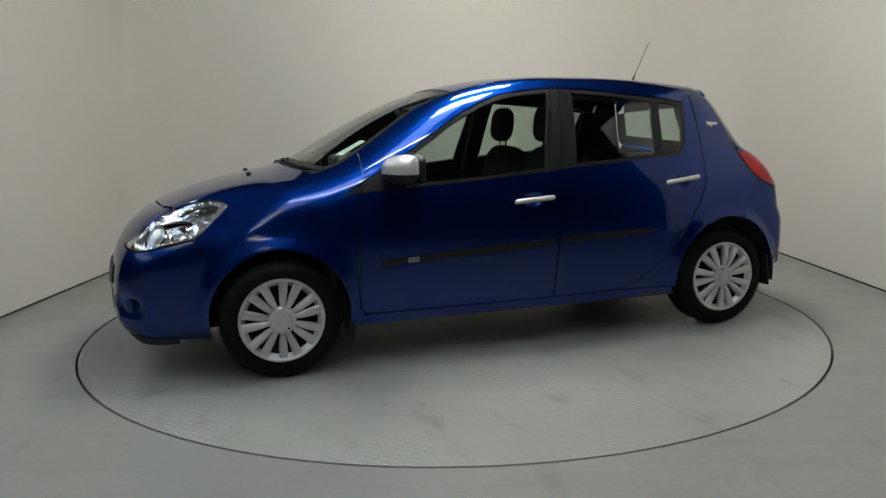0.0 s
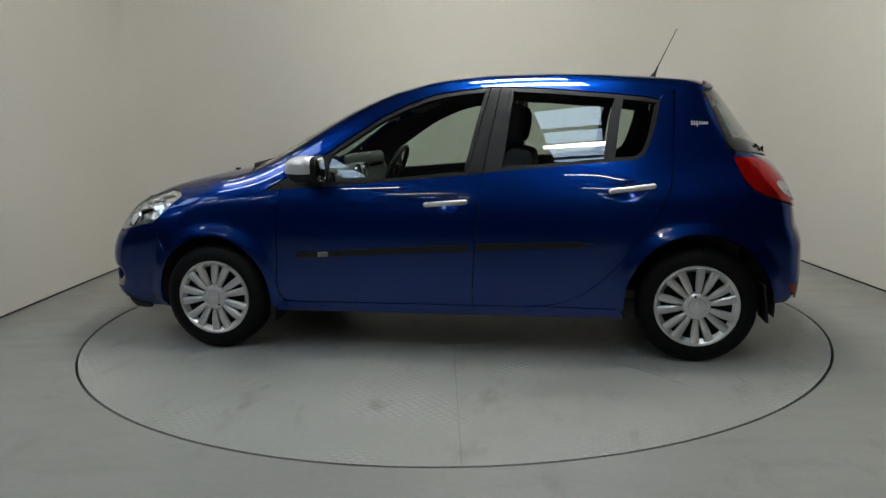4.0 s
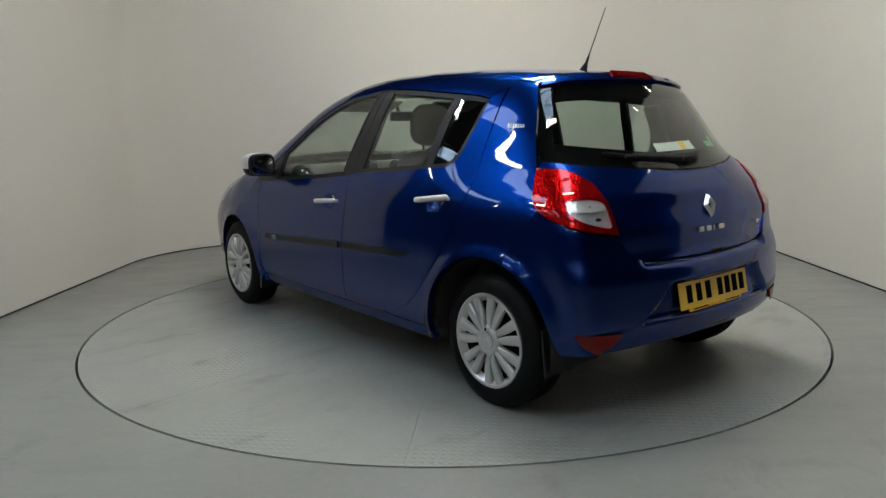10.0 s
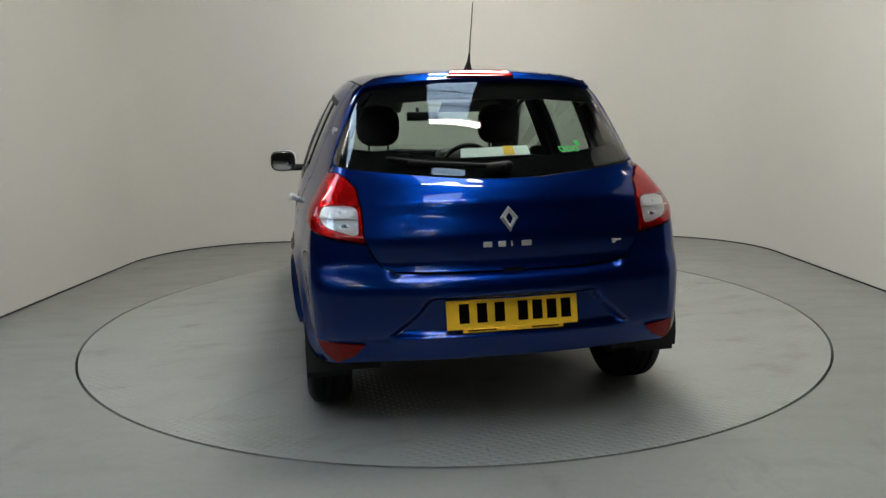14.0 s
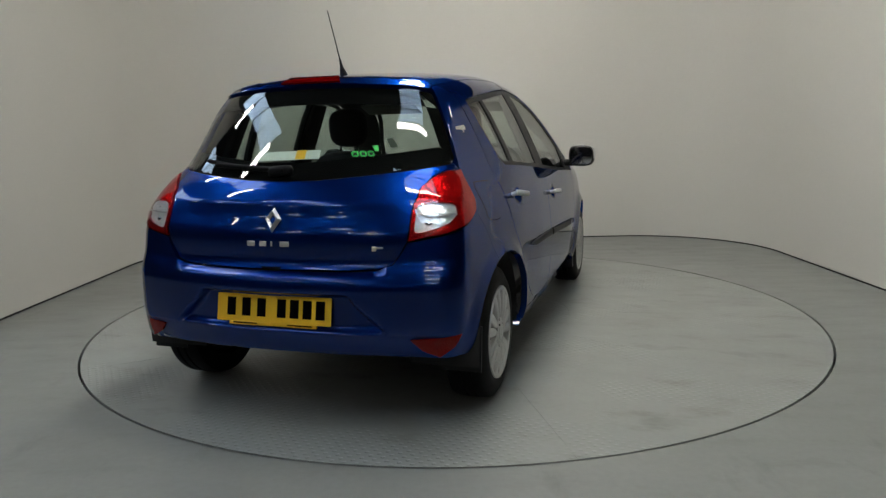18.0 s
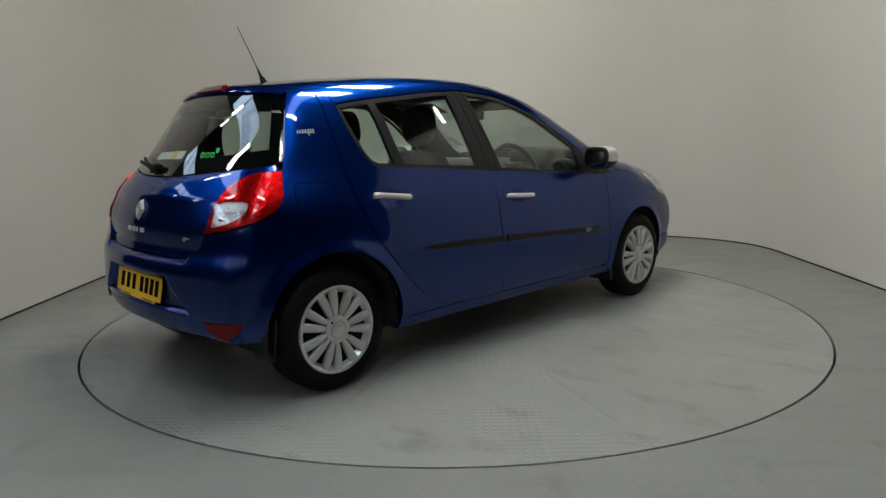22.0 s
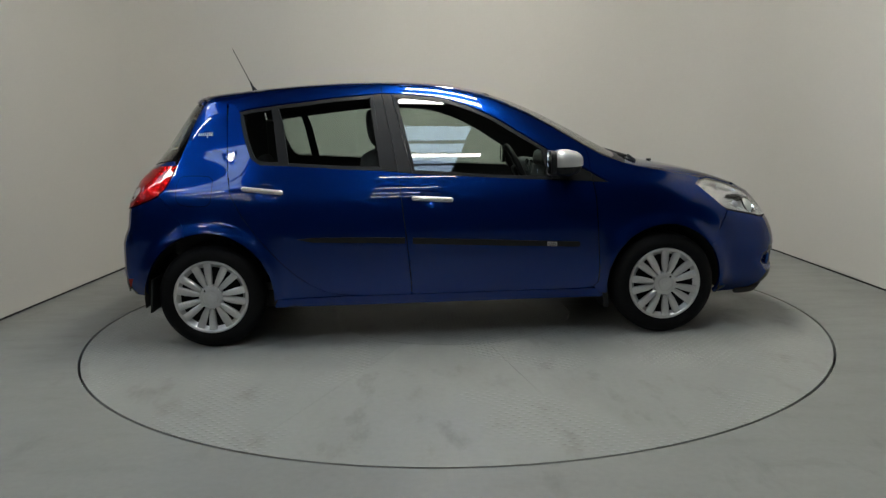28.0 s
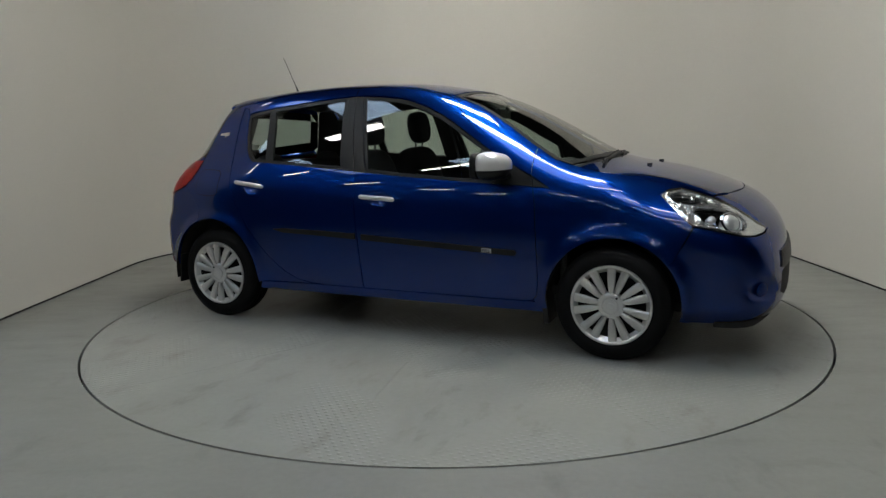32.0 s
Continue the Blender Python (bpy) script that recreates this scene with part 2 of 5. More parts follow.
WIDE = table([0.1, 0.2, 0.3, 0.45, 0.6, 0.75, 0.84, 0.9, 0.97, 1.1, 1.25, 1.38, 1.5],
             [0.775, 0.805, 0.838, 0.852, 0.856, 0.845, 0.832, 0.815, 0.795, 0.745, 0.678, 0.607, 0.53], 0.05)
TAPER = table([-2.0, -1.7, -1.4, -1.0, -0.5, 0.6, 1.0, 1.3, 1.5, 1.7, 1.9, 2.1, 2.3], [0.15, 0.085, 0.045, 0.012, 0.0, 0.0, 0.005, 0.02, 0.035, 0.060, 0.105, 0.175, 0.30], 0.15)
REAR = table([0.1, 0.2, 0.3, 0.42, 0.58, 0.63, 0.67, 0.78, 0.9, 1.0, 1.1, 1.25, 1.37, 1.5],
             [-1.78, -1.84, -1.88, -1.895, -1.89, -1.875, -1.855, -1.84, -1.80, -1.73, -1.645, -1.535, -1.45, -1.36], 0.03)
FRONT = table([0.1, 0.15, 0.2, 0.3, 0.4, 0.5, 0.6, 0.7, 0.8, 1.0], [1.99, 2.05, 2.09, 2.112, 2.115, 2.108, 2.088, 2.055, 2.015, 1.94], 0.05)
SLIM = table([-1.7, -1.45, -1.27, -1.0, -0.8], [0.06, 0.05, 0.032, 0.008, 0.0], 0.1)
BOW = table([0.2, 0.8, 0.95, 1.05, 1.5], [0.25, 0.26, 0.36, 0.5, 0.5], 0.06)
NOSE_BOW = table([0.15, 0.25, 0.5, 0.6, 0.7, 0.8], [0.27, 0.24, 0.23, 0.27, 0.36, 0.38], 0.05)
HUB_X, HUB_Y, HUB_Z, TYRE_R = 1.2875, {1: 0.837, -1: 0.794}, 0.2755, 0.2947


def smax(a, b, k):
    h = np.maximum(k - np.abs(a - b), 0.0) / k
    return np.maximum(a, b) + h * h * k * 0.25


def form(p):
    """Below zero inside the body, above zero outside."""
    x, y, z = p[:, 0], np.abs(p[:, 1]), p[:, 2]
    flare = 0.0
    for hx in (HUB_X, -HUB_X):
        r = np.hypot(x - hx, z - HUB_Z)
        flare = flare + 0.016 * np.exp(-((r - 0.345) / 0.055) ** 2)
    side = y - (WIDE(z) - (TAPER(x) + 0.022 * np.clip((x - 1.6) / 0.3, 0, 1) * np.clip((z - 0.55) / 0.12, 0, 1)) * np.where(z > 0.9, np.interp(z, [0.9, 1.4], [1.0, 1.45]), 1.0) + flare)
    side = side + SLIM(x) * np.clip((z - 0.83) / 0.20, 0, 1) ** 2 * (3 - 2 * np.clip((z - 0.83) / 0.20, 0, 1))
    top = z - (Z_TOP(x) - CROWN(x) * y ** 2.2 - 2.0 * np.clip(y - 0.56, 0, 1) ** 2 * np.clip((x - 1.25) / 0.25, 0, 1))
    rear = REAR(z) + BOW(z) * y ** 2.3 - x
    front = x - (FRONT(z) - NOSE_BOW(z) * y ** 2.3)
    f = smax(side, top, 0.10)
    f = smax(f, rear, 0.075)
    return smax(f, front, 0.11)


def slope(p):
    """Outward unit normals."""
    e = 0.004
    g = np.stack([form(p + e * a) - form(p - e * a) for a in np.eye(3)], 1)
    return g / np.linalg.norm(g, axis=1)[:, None]


def meet(origin, way, far=1.4):
    """Where rays that start inside leave the form."""
    lo, hi = np.zeros(len(origin)), np.full(len(origin), far)
    for _ in range(34):
        mid = (lo + hi) / 2
        out = form(origin + mid[:, None] * way) > 0
        lo, hi = np.where(out, lo, mid), np.where(out, mid, hi)
    return origin + lo[:, None] * way

# ---- mesh helpers ----
from mathutils.geometry import delaunay_2d_cdt


def part(name, bm, mat, parent=None, label="", smooth=35):
    """One mesh object from a bmesh, under a thing or a part."""
    me = bpy.data.meshes.new(name)
    bm.normal_update()
    bm.to_mesh(me)
    bm.free()
    me.shade_smooth()
    me.set_sharp_from_angle(angle=radians(smooth))
    for m in mat if isinstance(mat, (list, tuple)) else [mat]:
        me.materials.append(m)
    ob = new(name, me)
    if parent is not None:
        ob.parent = parent
    if label:
        ob["label"] = label
    return ob


def box(bm, size, at, bevel=0.0, seg=2, turn=None):
    """A bevelled box added to bm."""
    m = Matrix.Translation(at) @ (turn or Matrix()) @ Matrix.Diagonal((*size, 1))
    made = bmesh.ops.create_cube(bm, size=1, matrix=m)["verts"]
    if bevel:
        edges = list({e for v in made for e in v.link_edges})
        bmesh.ops.bevel(bm, geom=edges, offset=bevel, segments=seg, affect="EDGES", profile=0.6)
    return bm


def boxed(size, at, bevel=0.0, seg=2, turn=None):
    return box(bmesh.new(), size, at, bevel, seg, turn)


def rod(bm, a, b, r, r2=None, n=10):
    """A round rod from a to b added to bm."""
    a, b = Vector(a), Vector(b)
    d = b - a
    m = Matrix.Translation((a + b) / 2) @ d.to_track_quat("Z", "Y").to_matrix().to_4x4()
    bmesh.ops.create_cone(bm, cap_ends=True, segments=n, radius1=r, radius2=r if r2 is None else r2, depth=d.length, matrix=m)
    return bm


def turned(profile, n=48, closed=True):
    """A body turned about the y axis, from (radius, y) pairs."""
    bm = bmesh.new()
    rings = []
    for i in range(n):
        a = 2 * math.pi * i / n
        rings.append([bm.verts.new((r * math.cos(a), y, r * math.sin(a))) for r, y in profile])
    k = len(profile)
    for i in range(n):
        for j in range(k if closed else k - 1):
            a, b = rings[i], rings[(i + 1) % n]
            bm.faces.new((a[j], a[(j + 1) % k], b[(j + 1) % k], b[j]))
    bmesh.ops.recalc_face_normals(bm, faces=bm.faces)
    return bm


def outline(points, step):
    """The closed outline with extra points, no two further apart than step."""
    out = []
    for a, b in zip(points, [*points[1:], points[0]]):
        n = max(1, int(math.ceil(math.hypot(b[0] - a[0], b[1] - a[1]) / step)))
        out += [(a[0] + (b[0] - a[0]) * i / n, a[1] + (b[1] - a[1]) * i / n) for i in range(n)]
    return out


def within(p, poly):
    """Which of the points lie inside the outline."""
    x, y = p[:, 0], p[:, 1]
    odd = np.zeros(len(p), bool)
    a = np.array(poly)
    b = np.roll(a, -1, 0)
    for (x1, y1), (x2, y2) in zip(a, b):
        if y1 != y2:
            odd ^= ((y1 > y) != (y2 > y)) & (x < (x2 - x1) * (y - y1) / (y2 - y1) + x1)
    return odd


def inset(points, d, step=0.04):
    """The outline moved inwards by d."""
    p = np.array(outline(points, step))
    area = 0.5 * np.sum(p[:, 0] * np.roll(p[:, 1], -1) - np.roll(p[:, 0], -1) * p[:, 1])
    t = np.roll(p, -1, 0) - np.roll(p, 1, 0)
    t /= np.linalg.norm(t, axis=1)[:, None]
    n = np.stack([-t[:, 1], t[:, 0]], 1) * (1 if area > 0 else -1)
    return [tuple(q) for q in p + n * d]


def rounded(points, times=2):
    """The outline with its corners cut round."""
    for _ in range(times):
        out = []
        for a, b in zip(points, [*points[1:], points[0]]):
            out += [(a[0] * 0.78 + b[0] * 0.22, a[1] * 0.78 + b[1] * 0.22), (a[0] * 0.22 + b[0] * 0.78, a[1] * 0.22 + b[1] * 0.78)]
        points = out
    return points


# ways to lay a flat outline on the car's form: from the side, from above, round the nose, round the tail
AXIS, REACH = 1.2, 0.75


def lay_side(q, s=1):
    return np.stack([q[:, 0], 0 * q[:, 0], q[:, 1]], 1), np.tile([0.0, float(s), 0.0], (len(q), 1))


def lay_top(q, s=1):
    return np.stack([q[:, 0], s * q[:, 1], 0 * q[:, 0] + 0.55], 1), np.tile([0.0, 0.0, 1.0], (len(q), 1))


def lay_nose(q, s=1):
    a = s * q[:, 0] / REACH
    return np.stack([0 * a + AXIS, 0 * a, q[:, 1]], 1), np.stack([np.cos(a), np.sin(a), 0 * a], 1)


def lay_tail(q, s=1):
    a = s * q[:, 0] / REACH
    return np.stack([0 * a - AXIS, 0 * a, q[:, 1]], 1), np.stack([-np.cos(a), np.sin(a), 0 * a], 1)


def nose_xy(x, y, z):
    return (math.atan2(y, x - AXIS) * REACH, z)


def tail_xy(x, y, z):
    return (math.atan2(y, -AXIS - x) * REACH, z)


def on_form(lay, q, s=1):
    o, w = lay(np.array(q, float), s)
    return meet(o, w)


def skin(name, poly, lay, mat, parent, s=1, holes=(), step=0.045, thick=0.012, off=0.0, label="", depth=None, fine=None, inner=TRIM, lip=0.0018, bend=None):
    """A panel of the body: a flat outline laid on the form, with turned-in edges and an inner face."""
    fine = fine or step
    rings = [outline(poly, fine)] + [outline(h, fine) for h in holes]
    pts = [p for r in rings for p in r]
    edges, k = [], 0
    for r in rings:
        edges += [(k + i, k + (i + 1) % len(r)) for i in range(len(r))]
        k += len(r)
    b = np.array(rings[0])
    gx, gy = np.meshgrid(np.arange(b[:, 0].min() + step / 2, b[:, 0].max(), step), np.arange(b[:, 1].min() + step / 2, b[:, 1].max(), step))
    g = np.stack([gx.ravel(), gy.ravel()], 1)
    ok = within(g, rings[0])
    for r in rings[1:]:
        ok &= ~within(g, r)
    edge_pts = np.array(pts)
    if ok.any():
        g = g[ok]
        near = np.min(np.hypot(g[:, None, 0] - edge_pts[None, :, 0], g[:, None, 1] - edge_pts[None, :, 1]), axis=1)
        pts = pts + [tuple(p) for p in g[near > 0.42 * min(step, fine)]]
    v2, e2, faces, *_ = delaunay_2d_cdt([Vector(p) for p in pts], edges, [], 0, 1e-6)
    v2 = np.array([tuple(v) for v in v2])
    cent = np.array([v2[list(f)].mean(0) for f in faces])
    keep = within(cent, rings[0])
    for r in rings[1:]:
        keep &= ~within(cent, r)
    faces = [f for f, ok in zip(faces, keep) if ok]
    p3 = on_form(lay, v2, s)
    n3 = slope(p3)
    if bend is not None:
        n3 = bend(p3, n3)
    cut = np.full(len(v2), off) if depth is None else off + depth(v2)
    if depth is not None:
        e = 0.004
        du, dv = (depth(v2 + [e, 0]) - depth(v2 - [e, 0])) / (2 * e), (depth(v2 + [0, e]) - depth(v2 - [0, e])) / (2 * e)
        a, c = on_form(lay, v2 + [e, 0], s) - p3, on_form(lay, v2 + [0, e], s) - p3
        a, c = a / np.maximum(np.linalg.norm(a, axis=1), 1e-6)[:, None], c / np.maximum(np.linalg.norm(c, axis=1), 1e-6)[:, None]
        p3 = p3 - n3 * cut[:, None]
        n3 = n3 + a * du[:, None] + c * dv[:, None]
        n3 /= np.linalg.norm(n3, axis=1)[:, None]
    else:
        p3 = p3 - n3 * cut[:, None]
    verts, norms, out, mi = [], [], [], []
    count = {}
    for f in faces:
        for i in range(3):
            ed = (f[i], f[(i + 1) % 3])
            count[ed] = count.get(ed, 0) + 1
    rim = [ed for ed in count if (ed[1], ed[0]) not in count]
    on_rim = {i for ed in rim for i in ed}
    base = p3.copy()
    if lip:
        base[list(on_rim)] -= n3[list(on_rim)] * lip
    verts += [tuple(p) for p in base]
    norms += [tuple(n) for n in n3]

    fi = np.array([list(f) for f in faces])
    flip = np.sum(np.cross(p3[fi[:, 1]] - p3[fi[:, 0]], p3[fi[:, 2]] - p3[fi[:, 0]]) * n3[fi[:, 0]]) < 0
    for f in faces:
        out.append(tuple(reversed(f)) if flip else tuple(f))
        mi.append(0)
    if thick:
        n0 = len(verts)
        low = base - n3 * thick
        verts += [tuple(p) for p in low]
        norms += [tuple(-n) for n in n3]
        for f in faces:
            g2 = tuple(i + n0 for i in f)
            out.append(g2 if flip else tuple(reversed(g2)))
            mi.append(1)
        for i, j in rim:
            k = len(verts)
            quad = [base[i], base[j], low[j], low[i]]
            nn = np.cross(quad[1] - quad[0], quad[3] - quad[0])
            nn = nn / max(np.linalg.norm(nn), 1e-9) * (1 if flip else -1)
            verts += [tuple(q) for q in quad]
            norms += [tuple(nn)] * 4
            out.append((k, k + 1, k + 2, k + 3) if flip else (k + 3, k + 2, k + 1, k))
            mi.append(0)
    me = bpy.data.meshes.new(name)
    me.from_pydata(verts, [], out)
    me.materials.append(mat)
    me.materials.append(inner)
    me.polygons.foreach_set("material_index", mi)
    me.shade_smooth()
    me.normals_split_custom_set_from_vertices(norms)
    ob = new(name, me)
    ob.parent = parent
    if label:
        ob["label"] = label
    return ob

# ---- the booth and the hall ----
LEFT_END, RIGHT_END = -0.42, -1.9  # where the booth's side walls stop


def booth_line(d):
    """The booth's wall line in plan, moved outwards by d, from the open side's left end round to its right end."""
    pts = [(-ROOM_X - d, ROOM_Y - ROOM_R)]
    for i in range(1, 20):
        a = math.pi - math.pi / 2 * i / 20
        pts.append((-ROOM_X + ROOM_R + (ROOM_R + d) * math.cos(a), ROOM_Y - ROOM_R + (ROOM_R + d) * math.sin(a)))
    pts.append((-ROOM_X + ROOM_R, ROOM_Y + d))
    return [(-ROOM_X - d, LEFT_END)] + pts + [(0.03 - x, y) for x, y in reversed(pts)] + [(ROOM_X + d + 0.03, RIGHT_END)]


def strip_wall(name, line_in, line_out, z0, z1, mat, label):
    bm = bmesh.new()
    cols = [[bm.verts.new((x, y, z)) for (x, y), z in ((a, z0), (a, z1), (b, z1), (b, z0))] for a, b in zip(line_in, line_out)]
    for a, b in zip(cols, cols[1:]):
        for i in range(4):
            bm.faces.new((a[i], b[i], b[(i + 1) % 4], a[(i + 1) % 4]))
    bm.faces.new(cols[0])
    bm.faces.new(cols[-1])
    bmesh.ops.recalc_face_normals(bm, faces=bm.faces)
    return tagged(part(name, bm, mat), label, "wall", kind="structure")


strip_wall("wall_booth", booth_line(0.0), booth_line(0.12), 0.0, WALL_H, WALL, "smooth white painted booth wall with rounded corners")
strip_wall("wall_joint", booth_line(-0.006), booth_line(-0.0005), 0.0, 0.012, GAP, "dark joint between booth wall and floor")


def ring_sheet(name, r, half, mat):
    """A large floor sheet with a round hole."""
    bm = bmesh.new()
    n = 160
    ins = [bm.verts.new((r * math.cos(2 * math.pi * i / n), r * math.sin(2 * math.pi * i / n), 0)) for i in range(n)]
    low = [bm.verts.new((v.co.x, v.co.y, -0.12)) for v in ins]
    out = []
    for i in range(n):
        c, s = math.cos(2 * math.pi * i / n), math.sin(2 * math.pi * i / n)
        k = half / max(abs(c), abs(s))
        out.append(bm.verts.new((c * k, s * k, 0)))
    for i in range(n):
        j = (i + 1) % n
        bm.faces.new((ins[i], out[i], out[j], ins[j]))
        bm.faces.new((low[i], ins[i], ins[j], low[j]))
    return part(name, bm, mat)


tagged(ring_sheet("floor", RING + 0.006, 21.0, FLOOR), "worn grey painted concrete floor", "floor", kind="structure")
bm = bmesh.new()
bmesh.ops.create_cone(bm, cap_ends=True, segments=96, radius1=RING + 0.05, radius2=RING + 0.05, depth=0.02, matrix=Matrix.Translation((0, 0, -0.13)))
tagged(part("turntable_pit", bm, GAP), "dark pit under the turntable rim", "pit", kind="structure")

turntable = tagged(new("turntable"), "round grey painted steel turntable flush with the floor", "turntable")
CORE, WEDGE, FIRST_SEAM = 0.76, 36.0, -79.5  # a round middle plate and ten wedges


def deck_plate(a0, a1):
    """One wedge of the deck, between two radial seams."""
    r, g = RING - 0.007, 0.0006
    rows = []
    for q in (r, CORE + 0.0015):
        e = g / q
        rows.append([(q * math.cos(a0 + e + (a1 - a0 - 2 * e) * i / 16), q * math.sin(a0 + e + (a1 - a0 - 2 * e) * i / 16)) for i in range(17)])
    return slab(rows[0] + rows[1][::-1])


def slab(pts):
    bm = bmesh.new()
    top = bm.faces.new([bm.verts.new((x, y, 0.0)) for x, y in pts])
    made = bmesh.ops.extrude_face_region(bm, geom=[top])["geom"]
    bmesh.ops.translate(bm, verts=[v for v in made if isinstance(v, bmesh.types.BMVert)], vec=(0, 0, -0.03))
    bmesh.ops.recalc_face_normals(bm, faces=bm.faces)
    return bm


part("deck_plate", slab([(CORE * math.cos(math.pi * i / 36), CORE * math.sin(math.pi * i / 36)) for i in range(72)]), DECK, turntable)
for k in range(10):
    a = radians(FIRST_SEAM + WEDGE * k)
    part("deck_plate", deck_plate(a, a + radians(WEDGE)), DECK, turntable)

# hall round the booth: closed by plain dark walls and a roof with roof lights
HALL_X, HALL_Y0, HALL_Y1 = 12.0, -20.0, 7.0
for name, size, at in (("wall_hall_left", (0.2, HALL_Y1 - HALL_Y0, HALL_Z), (-HALL_X, (HALL_Y0 + HALL_Y1) / 2, HALL_Z / 2)),
                       ("wall_hall_right", (0.2, HALL_Y1 - HALL_Y0, HALL_Z), (HALL_X, (HALL_Y0 + HALL_Y1) / 2, HALL_Z / 2)),
                       ("wall_hall_front", (2 * HALL_X, 0.2, HALL_Z), (0, HALL_Y0, HALL_Z / 2)),
                       ("wall_hall_back", (2 * HALL_X, 0.2, HALL_Z), (0, HALL_Y1, HALL_Z / 2))):
    tagged(part(name, boxed(size, at), HALL), "plain dark hall wall", "wall", kind="structure")
# roof lights: x, nearer y, farther y, pane length
ROOF_LIGHTS = [(-7.3, 1.6, -1.4, 0.66), (-7.3, -2.4, -4.8, 0.66), (-3.9, 1.0, -1.9, 0.66), (-3.9, -3.9, -6.2, 0.66), (0.30, -0.9, -2.65, 0.66), (0.30, -3.6, -6.2, 0.66)]
LIGHT_W = 1.0
bm = bmesh.new()
cuts = sorted({y for r in ROOF_LIGHTS for y in r[1:3]} | {HALL_Y0, HALL_Y1})
for y0, y1 in zip(cuts, cuts[1:]):
    x0 = -HALL_X
    for x, top, low, _ in sorted(r for r in ROOF_LIGHTS if r[1] > (y0 + y1) / 2 > r[2]):
        box(bm, (x - LIGHT_W / 2 - x0, y1 - y0, 0.12), ((x - LIGHT_W / 2 + x0) / 2, (y0 + y1) / 2, HALL_Z + 0.06))
        x0 = x + LIGHT_W / 2
    box(bm, (HALL_X - x0, y1 - y0, 0.12), ((HALL_X + x0) / 2, (y0 + y1) / 2, HALL_Z + 0.06))
tagged(part("ceiling", bm, HALL), "dark hall roof with long roof lights", "ceiling", kind="structure")
for i, (x, top, low, step) in enumerate(ROOF_LIGHTS):
    w = tagged(new("window_%d" % (i + 1)), "pale blue roof light with dark glazing bars", "roof light", kind="structure")
    n = max(1, round((top - low) / step))
    for k in range(n):
        y = top + (low - top) * (k + 0.5) / n
        part("pane", boxed((LIGHT_W - 0.01, (top - low) / n - 0.04, 0.02), (x, y, HALL_Z + 0.09)), SKYPANE, w)
        if k:
            part("glazing_bar", boxed((LIGHT_W - 0.004, 0.05, 0.11), (x, y + (top - low) / n / 2, HALL_Z + 0.05)), HALL, w)


def tube_light(wide):
    """A hanging light with a flat glowing diffuser under a metal tray."""
    ob = tagged(new("tube_light"), "hanging white fluorescent light with a wide diffuser, out of view" if wide > 0.1 else "hanging slim white fluorescent light, out of view", "tube light", "tube lights under the hall roof")
    part("diffuser", boxed((1.2, wide, 0.022), (0, 0, 0), 0.008, 2), TUBE, ob)
    part("tray", boxed((1.25, wide + 0.03, 0.05), (0, 0, 0.037), 0.006), SILVER, ob)
    for x in (-0.45, 0.45):
        part("hanger", rod(bmesh.new(), (x, 0, 0.06), (x, 0, 0.36), 0.004, n=6), STEEL, ob)
    for x in (-0.612, 0.612):
        part("end_cap", boxed((0.02, wide + 0.01, 0.03), (x, 0, 0.0), 0.004), PLASTIC, ob)
    return ob


TUBE_Z = HALL_Z - 0.36
# The 0.60 pair and x 4.6 pair are unseen, added to light the booth
rows = ((0.60, [(0.40, 0.85), (0.40, -0.55)]),
        (0.15, [(0.40, -2.6), (0.40, -4.5), (-4.2, -1.9), (-4.2, 0.1)]),
        (0.05, [(-4.2, 1.9), (4.6, 1.7), (4.6, 0.1)]),
        (0.05, [(0.40, -6.9), (0.40, -9.0), (0.40, -11.2), (0.40, -13.5), (-4.2, -3.9), (-4.2, -6.0), (-4.2, -8.1), (-4.2, -10.2), (-4.2, -12.3),
                (-8.2, 0.5), (-8.2, -1.5), (-8.2, -3.5), (-8.2, -5.5), (-8.2, -7.5), (-8.2, -9.5)]))
for wide, spots in rows:
    light = tube_light(wide)
    light.matrix_basis = pose(spots[0][0], spots[0][1], TUBE_Z)
    for x, y in spots[1:]:
        copy_thing(light, pose(x, y, TUBE_Z))

# ---- the car ----
car = tagged(new("car"), "blue metallic five-door hatchback with silver wheel covers on the turntable", "car")
BELT = [(-0.979, 1.005), (-0.851, 0.997), (-0.5, 0.971), (-0.3, 0.957), (-0.139, 0.940), (0.129, 0.919), (0.443, 0.897), (0.756, 0.879), (0.959, 0.866)]
SILL_Z = 0.262
SPLIT = [(-0.217, 0.9475), (-0.199, 0.751), (-0.179, 0.561), (-0.164, 0.365), (-0.161, SILL_Z)]
FRONT_SHUT = [(0.868, 0.8715), (0.882, 0.79), (0.892, 0.635), (0.904, 0.376), (0.898, 0.30), (0.870, 0.268), (0.83, SILL_Z)]
REAR_SHUT = [(-1.172, 1.350), (-1.164, 1.112), (-1.16, 0.987), (-1.14, 0.847), (-1.078, 0.721), (-0.987, 0.593), (-0.897, 0.485), (-0.809, 0.395), (-0.718, 0.328), (-0.63, 0.286), (-0.52, 0.268), (-0.42, SILL_Z)]
REAR_PILLAR = [(-1.104, 1.302), (-1.094, 1.245), (-1.081, 1.189), (-1.065, 1.13), (-1.047, 1.078), (-1.028, 1.042), (-1.013, 1.025), (-0.979, 1.005)]
TOP_REAR = [(-0.352, 1.385), (-0.52, 1.373), (-0.676, 1.357), (-0.902, 1.333), (-1.033, 1.317), (-1.104, 1.302)]
